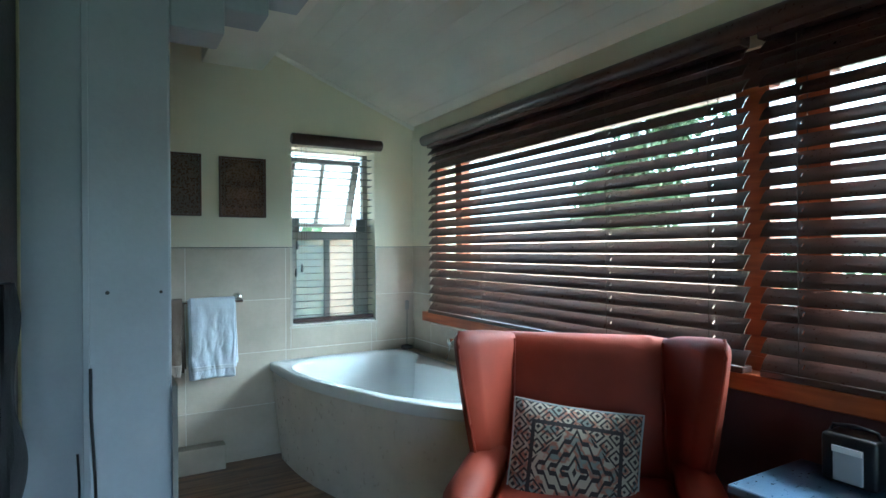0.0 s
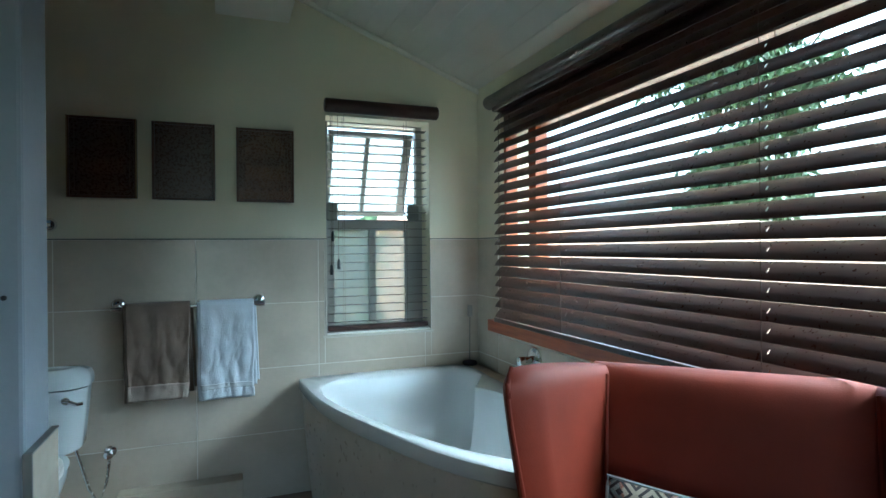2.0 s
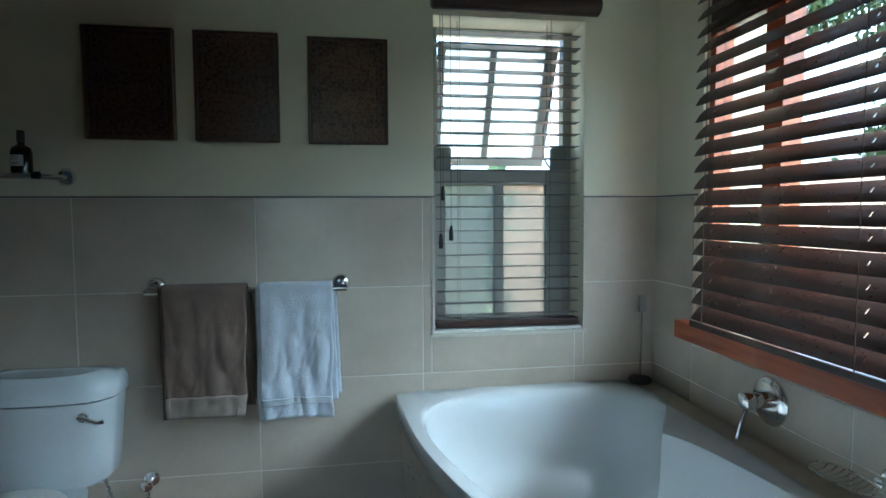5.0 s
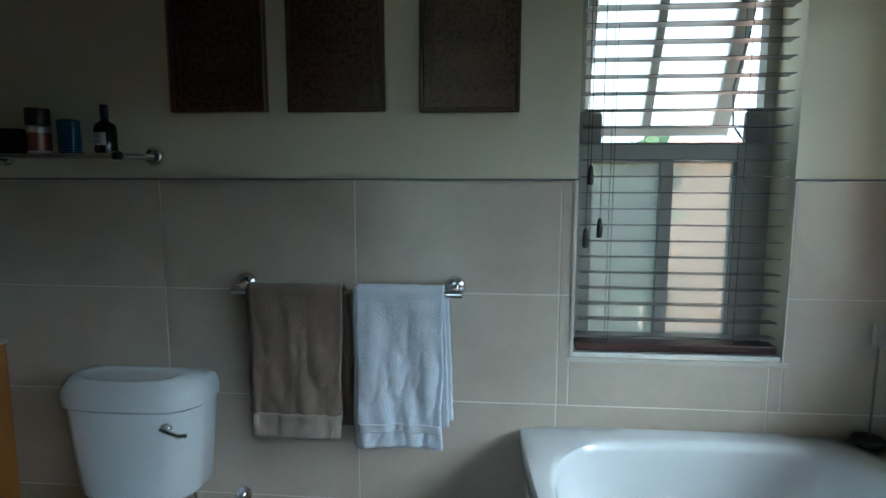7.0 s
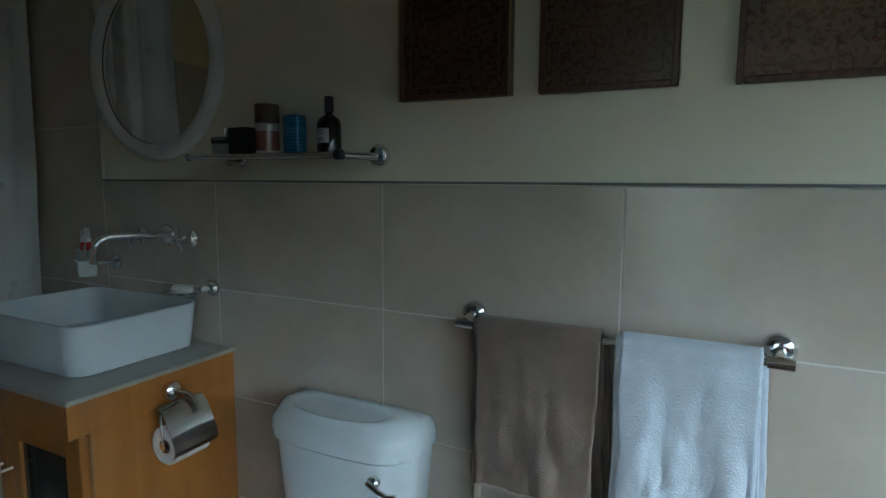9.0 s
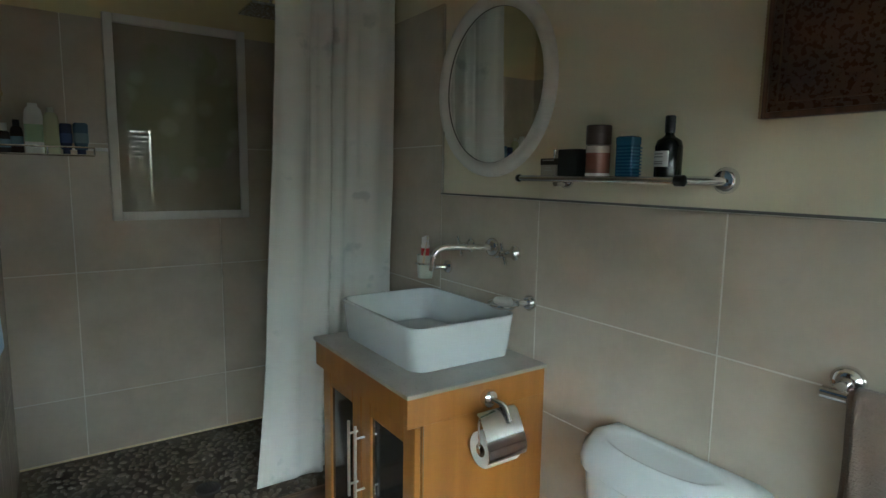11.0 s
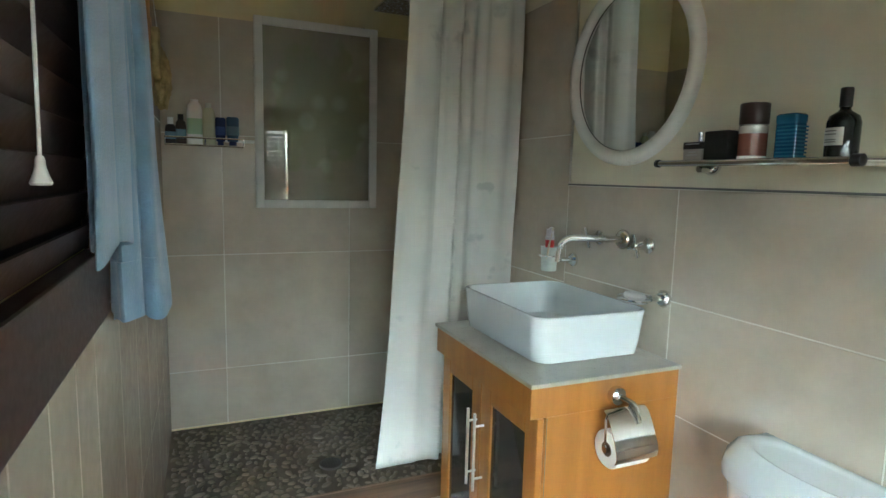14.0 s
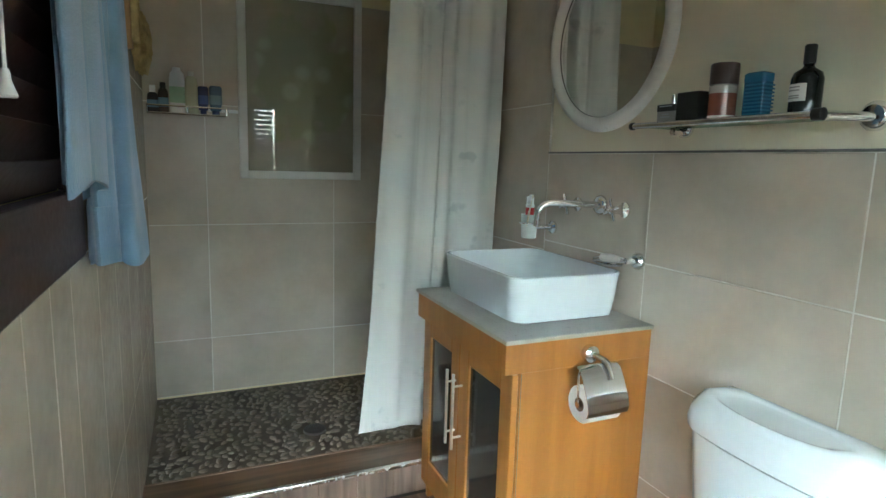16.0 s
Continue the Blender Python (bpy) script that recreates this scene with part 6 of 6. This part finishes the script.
box(bm, 2.044, 0.862, 0.750, 2.0495, 0.936, 0.768, 0.002)
part(th, "brow", bm, WHITEPLASTIC, label="pale strip over the silver front")
bm = NB()
tube(bm, [(2.10, 0.836, 0.785), (2.10, 0.846, 0.810), (2.10, 0.90, 0.817), (2.10, 0.956, 0.810), (2.10, 0.966, 0.785)], 0.005, 8)
part(th, "handle", bm, BLACKPLASTIC, True)

# cable down the pier, dark cupboard and jacket beside it
bm = NB()
tube(bm, curve([(0.272, 2.024, 0.98), (0.273, 2.023, 0.85), (0.279, 2.021, 0.72), (0.283, 2.022, 0.60), (0.280, 2.023, 0.40), (0.282, 2.022, 0.0)], 5), 0.0045, 8)
single("cable", bm, BLACKPLASTIC, "black cable running down the grey pier", "cable", True)
bm = NB()
tube(bm, curve([(0.236, 2.095, 0.72), (0.240, 2.093, 0.60), (0.232, 2.09, 0.45), (0.238, 2.09, 0.20), (0.236, 2.09, 0.0)], 5), 0.0035, 8)
single("cable", bm, BLACKPLASTIC, "thin black cable hanging beside the pier", "cable", True)
th = thing("wardrobe", (-0.5, 1.85, 0), "tall dark brown wooden wardrobe", "wardrobe")
bm = NB()
box(bm, -1.05, 1.60, 0.0, 0.098, 2.09, 2.30, 0.006)
part(th, "carcass", bm, wood("very dark brown wood", (0.018, 0.008, 0.006), (0.045, 0.018, 0.012), 'Z', 1.0, 0.4))
bm = NB()
box(bm, -0.50, 1.585, 0.08, 0.025, 1.60, 2.25, 0.003)
box(bm, -1.04, 1.585, 0.08, -0.506, 1.60, 2.25, 0.003)
part(th, "door", bm, wood("very dark brown door", (0.016, 0.007, 0.005), (0.04, 0.016, 0.011), 'Z', 1.0, 0.4))
bm = NB()
rings = []
for j in range(22):
    v = j / 21
    z = 0.72 + 0.52 * v
    rings.append([Vector((0.108 + (0.026 + 0.010 * math.sin(v * 9)) * (1 + 0.2 * math.sin(3 * a + v * 8)) * math.cos(a) * (1 - 0.5 * v ** 3), 1.80 + 0.06 * (1 + 0.15 * math.sin(5 * a - v * 6)) * math.sin(a), z)) for a in [k * math.tau / 24 for k in range(24)]])
loft(bm, rings)
single("jacket", bm, BLACKCLOTH, "black jacket hung on the wardrobe side", "jacket", True)

# ---- outside ----
# unseen ground, made pale so that it throws light up into the rooms
bm = NB()
box(bm, -150, -150, -0.6, 150, 150, -0.45)
structure("ground", bm, BOUNCEGROUND, "unseen ground round the house, pale to bounce light up", "ground")
# unseen dark patch, added so less light bounces in from the south
bm = NB()
box(bm, -30, -40, -0.446, 30, -3.1, -0.44)
structure("lawn", bm, mat("garden grass", (0.05, 0.085, 0.03), 0.9, var=0.4, scale=2, fine=30, bump=0.6), "unseen grass patch, added to cut light bounced to the pier", "ground")
bm = NB()
box(bm, 1.98, 5.3, -0.5, 9.0, 5.5, 1.55, 0.02)
structure("garden_wall", bm, PINKWALL, "pinkish rendered garden wall", "wall")


def tree(x, y, h, crown, seed, leaves=2600, leaf=1.0):
    rnd = random.Random(seed)
    th = thing("tree", (x, y, -0.45), "leafy green garden tree", "tree", "garden trees")
    b = NB()
    tube(b, [(x, y, -0.45), (x + 0.05, y, h * 0.3), (x - 0.04, y + 0.05, h * 0.6)], 0.11, 10)
    for k in range(7):
        a = k * 2.4 + rnd.uniform(-0.4, 0.4)
        r = crown * rnd.uniform(0.5, 0.85)
        z = h * rnd.uniform(0.35, 0.6)
        tube(b, [(x, y, z), (x + r * 0.5 * math.cos(a), y + r * 0.5 * math.sin(a), z + 0.25 * h), (x + r * math.cos(a), y + r * math.sin(a), z + 0.38 * h)], 0.035, 6)
    part(th, "trunk", b, BARK, True)
    clumps = [(Vector((x, y, h * 0.8)) + Vector((rnd.gauss(0, 0.45), rnd.gauss(0, 0.45), rnd.gauss(0, 0.38))) * crown, crown * rnd.uniform(0.22, 0.45)) for _ in range(16)]
    vs, fs = [], []
    for i in range(leaves):
        c, r = rnd.choice(clumps)
        p = c + Vector((rnd.gauss(0, 1), rnd.gauss(0, 1), rnd.gauss(0, 0.8))) * r * 0.6
        t = Euler((rnd.uniform(0, 6.3), rnd.uniform(0, 6.3), rnd.uniform(0, 6.3))).to_matrix()
        s = rnd.uniform(0.05, 0.10) * leaf
        k = len(vs)
        vs += [p + t @ Vector(q) * s for q in ((-1, 0, 0), (0, -0.5, 0.1), (1, 0, 0), (0, 0.5, 0.1))]
        fs.append((k, k + 1, k + 2, k + 3))
    me = bpy.data.meshes.new("crown")
    me.from_pydata([v - Vector((x, y, -0.45)) for v in vs], [], fs)
    me.materials.append(LEAF)
    ob = new("crown", me)
    ob.parent = th
    ob["kind"] = "stuff"


tree(17.2, 14.3, 8.6, 2.3, 4, 8000, 2.1)
tree(16.6, 13.9, 4.3, 2.3, 7, 7000, 2.1)
tree(13.0, 1.5, 3.8, 1.4, 9, 1500)


def hedge(name, x0, x1, y0, y1, h, seed, n):
    rnd = random.Random(seed)
    vs, fs = [], []
    for i in range(n):
        p = Vector((rnd.uniform(x0, x1), rnd.uniform(y0, y1), -0.45 + (h + 0.45) * rnd.random() ** 0.7 * (1 + 0.12 * math.sin(i))))
        t = Euler((rnd.uniform(0, 6.3), rnd.uniform(0, 6.3), rnd.uniform(0, 6.3))).to_matrix()
        s = rnd.uniform(0.06, 0.12)
        k = len(vs)
        vs += [p + t @ Vector(q) * s for q in ((-1, 0, 0), (0, -0.5, 0.1), (1, 0, 0), (0, 0.5, 0.1))]
        fs.append((k, k + 1, k + 2, k + 3))
    me = bpy.data.meshes.new(name)
    me.from_pydata(vs, [], fs)
    me.materials.append(LEAF)
    tagged(new(name, me), "dense green garden hedge", "hedge", kind="stuff")


hedge("hedge", 14.0, 15.2, -12.0, 12.0, 1.1, 5, 9000)
hedge("shrub", 0.2, 1.93, 4.8, 5.6, 1.35, 6, 2800)

# ---- pieces: tiles, planks, pebbles ----
tile_meshes = {}


def tile_mesh(w, h, d, material):
    """One tile, w by h in its own x and z, its face d towards -y, with eased edges."""
    key = (round(w, 3), round(h, 3), material.name)
    if key not in tile_meshes:
        b = NB()
        e = 0.0008
        back = [Vector((x, 0, z)) for x, z in ((0, 0), (w, 0), (w, h), (0, h))]
        mid = [Vector((x, -d + e, z)) for x, z in ((0, 0), (w, 0), (w, h), (0, h))]
        front = [Vector((x, -d, z)) for x, z in ((e, e), (w - e, e), (w - e, h - e), (e, h - e))]
        loft(b, [back, mid, front], False, True)
        tile_meshes[key] = finish("tile", b, material)
    return tile_meshes[key]


def lay(parent, base, turn, cells, depth, material, name="tile", gap=0.0021):
    """Tiles on a wall: cells are (u0, z0, u1, z1) along the wall."""
    for u0, z0, u1, z1 in cells:
        if u1 - u0 < 0.012 or z1 - z0 < 0.012:
            continue
        ob = new(name, tile_mesh(u1 - u0 - 2 * gap, z1 - z0 - 2 * gap, depth, material))
        ob.parent = parent
        ob.matrix_basis = Matrix.Translation(base) @ turn @ Matrix.Translation((u0 + gap, 0, z0 + gap))


def grid(us, zs, hole=None):
    """Cells of a tile grid, cut round a rectangular hole."""
    out = []
    for u0, u1 in zip(us, us[1:]):
        for z0, z1 in zip(zs, zs[1:]):
            if not hole or u1 <= hole[0] or u0 >= hole[2] or z1 <= hole[1] or z0 >= hole[3]:
                out.append((u0, z0, u1, z1))
                continue
            a0, b0, a1, b1 = hole
            if u0 < a0:
                out.append((u0, z0, a0, z1))
            if u1 > a1:
                out.append((a1, z0, u1, z1))
            m0, m1 = max(u0, a0), min(u1, a1)
            if z0 < b0:
                out.append((m0, z0, m1, b0))
            if z1 > b1:
                out.append((m0, b1, m1, z1))
    return out


rows = [0, 0.333, 0.667, 1.0, TILETOP - 0.003]
I4 = Matrix.Identity(4)
lay(bed_n, (0, NW - 0.007, 0), I4, grid([-1.041, -0.5, 0.1, 0.7, 1.3, 1.9, EW], rows, (WX0 - 0.012, WZ0 - 0.012, WX1 + 0.002, 3)), 0.002, TILE)
shrows = [STEP, 0.406, 0.961, 1.517, SHTOP]
lay(bed_n, (0, NW - 0.007, 0), I4, grid([SH_W, -1.641, -1.041], shrows), 0.002, TILE)
east_turn = Matrix.Rotation(radians(-90), 4, 'Z')
lay(bed_e, (EW - 0.007, 0, 0), east_turn, grid([-3.83, -3.565], rows), 0.002, TILE)
lay(bed_e, (EW - 0.007, 0, 0), east_turn, grid([-3.565, -2.9, -2.3, -2.1], [0, 0.333, 0.667, 0.80]), 0.002, TILE)
west_turn = Matrix.Rotation(radians(90), 4, 'Z')
lay(bed_w, (SH_W + 0.007, 0, 0), west_turn, grid([SH_S, 2.645, 3.245, NW - 0.006], shrows), 0.002, TILE)
south_turn = Matrix.Rotation(radians(180), 4, 'Z')
lay(bed_s, (0, SH_S + 0.007, 0), south_turn, grid([-0.344, -0.15, 0.0, 0.15, 0.30], [0, 0.51, 1.115]), 0.002, TILE)
lay(bed_s, (0, SH_S + 0.007, 0), south_turn, grid([0.30, 0.58, 0.87, 1.16, 1.45, 1.74, 2.10], [0.0, 0.51, 1.09, 1.56, SHTOP]), 0.002, TILE)


def plank(parent, w, l, place, material, turn=I4, d=0.006, name="plank"):
    key = ("plank", round(w, 3), round(l, 3), material.name, d)
    if key not in tile_meshes:
        b = NB()
        e = 0.0012
        ring = ((0, 0), (l, 0), (l, w), (0, w))
        loft(b, [[Vector((x, y, 0)) for x, y in ring], [Vector((x, y, d - e)) for x, y in ring],
                 [Vector((e if x == 0 else l - e, e if y == 0 else w - e, d)) for x, y in ring]], False, True)
        tile_meshes[key] = finish("plank", b, material)
    ob = new(name, tile_meshes[key])
    ob.parent = parent
    ob.matrix_basis = Matrix.Translation(place) @ turn


pw, pl = 0.15, 0.90
for r in range(int((NW - 2.0) / pw) + 1):
    y = NW - (r + 1) * pw
    x = -1.11 - (r % 3) * 0.3
    while x < EW:
        a, c = max(x, -1.105), min(x + pl, EW)
        if c - a > 0.05:
            plank(floor, pw - 0.003, c - a - 0.003, (a, y, -0.006), FLOORWOOD)
        x += pl
bm = NB()
yl = NW - (int((NW - 2.0) / pw) + 1) * pw
for r in range(int((yl + 2.7) / pw)):
    y = yl - (r + 1) * pw
    x = -2.3 - (r % 3) * 0.3
    while x < EW:
        a, c = max(x, -2.3), min(x + pl, EW)
        if c - a > 0.05:
            box(bm, a, y, -0.006, c - 0.003, y + pw - 0.003, 0.0)
        x += pl
far_planks = new("far_planks", finish("far_planks", bm, FLOORWOOD))
far_planks.parent = floor
far_planks["kind"] = "stuff"
y = SH_S + 0.004
while y < NW - 0.01:
    w = min(0.145, NW - y - 0.005)
    ob_turn = Matrix(((0, 0, 1, 0), (0, 1, 0, 0), (-1, 0, 0, 0), (0, 0, 0, 1)))
    plank(step, w - 0.003, STEP - 0.014, (-1.1245, y, STEP - 0.012), RISERWOOD, ob_turn, 0.005, "riser_board")
    y += 0.145

rnd = random.Random(11)
pebble_shapes = []
for k in range(6):
    b = NB()
    n = 9
    lo = [Vector((math.cos(a) * (1 + 0.12 * math.sin(2 * a + k)), math.sin(a) * (1 + 0.1 * math.cos(3 * a + 2 * k)), 0)) for a in [j * math.tau / n for j in range(n)]]
    loft(b, [lo, [p * 0.82 + Vector((0, 0, 0.62)) for p in lo], [p * 0.40 + Vector((0, 0, 0.95)) for p in lo]], False, True)
    pebble_shapes.append(finish("pebble", b, PEBBLE, True))
spots = []
tries = 0
while len(spots) < 780 and tries < 60000:
    tries += 1
    x, y = rnd.uniform(SH_W + 0.03, -1.315), rnd.uniform(SH_S + 0.03, NW - 0.03)
    if (x + 1.53) ** 2 + (y - 3.035) ** 2 < 0.062 ** 2:
        continue
    a = rnd.uniform(0.010, 0.020)
    # mats of pebbles leave thin bare joints between them
    if abs((y - SH_S) % 0.31) < 0.012 or abs((x - SH_W) % 0.31) < 0.010:
        continue
    if any((x - u) ** 2 + (y - v) ** 2 < (0.92 * (a + s)) ** 2 for u, v, s in spots):
        continue
    spots.append((x, y, a))
spots.sort(key=lambda s: -s[0])
rest = NB()
for i, (x, y, a) in enumerate(spots):
    t = Matrix.Translation((x, y, STEP - 0.0125)) @ Matrix.Rotation(rnd.uniform(0, 6.3), 4, 'Z') @ Matrix.Diagonal((a * rnd.uniform(1.0, 1.35), a * rnd.uniform(0.55, 0.85), 0.008 * rnd.uniform(0.8, 1.2), 1))
    if i < 300:
        ob = new("pebble", rnd.choice(pebble_shapes))
        ob.parent = pebble_floor
        ob.matrix_basis = t
    else:
        tmp = NB()
        tmp.from_mesh(rnd.choice(pebble_shapes))
        tmp.transform(t)
        base = len(rest.verts)
        vs = [rest.verts.new(v.co) for v in tmp.verts]
        for fce in tmp.faces:
            rest.faces.new([vs[v.index] for v in fce.verts])
        tmp.free()
far_pebbles = new("far_pebbles", finish("far_pebbles", rest, PEBBLE, True))
far_pebbles.parent = pebble_floor
far_pebbles["kind"] = "stuff"
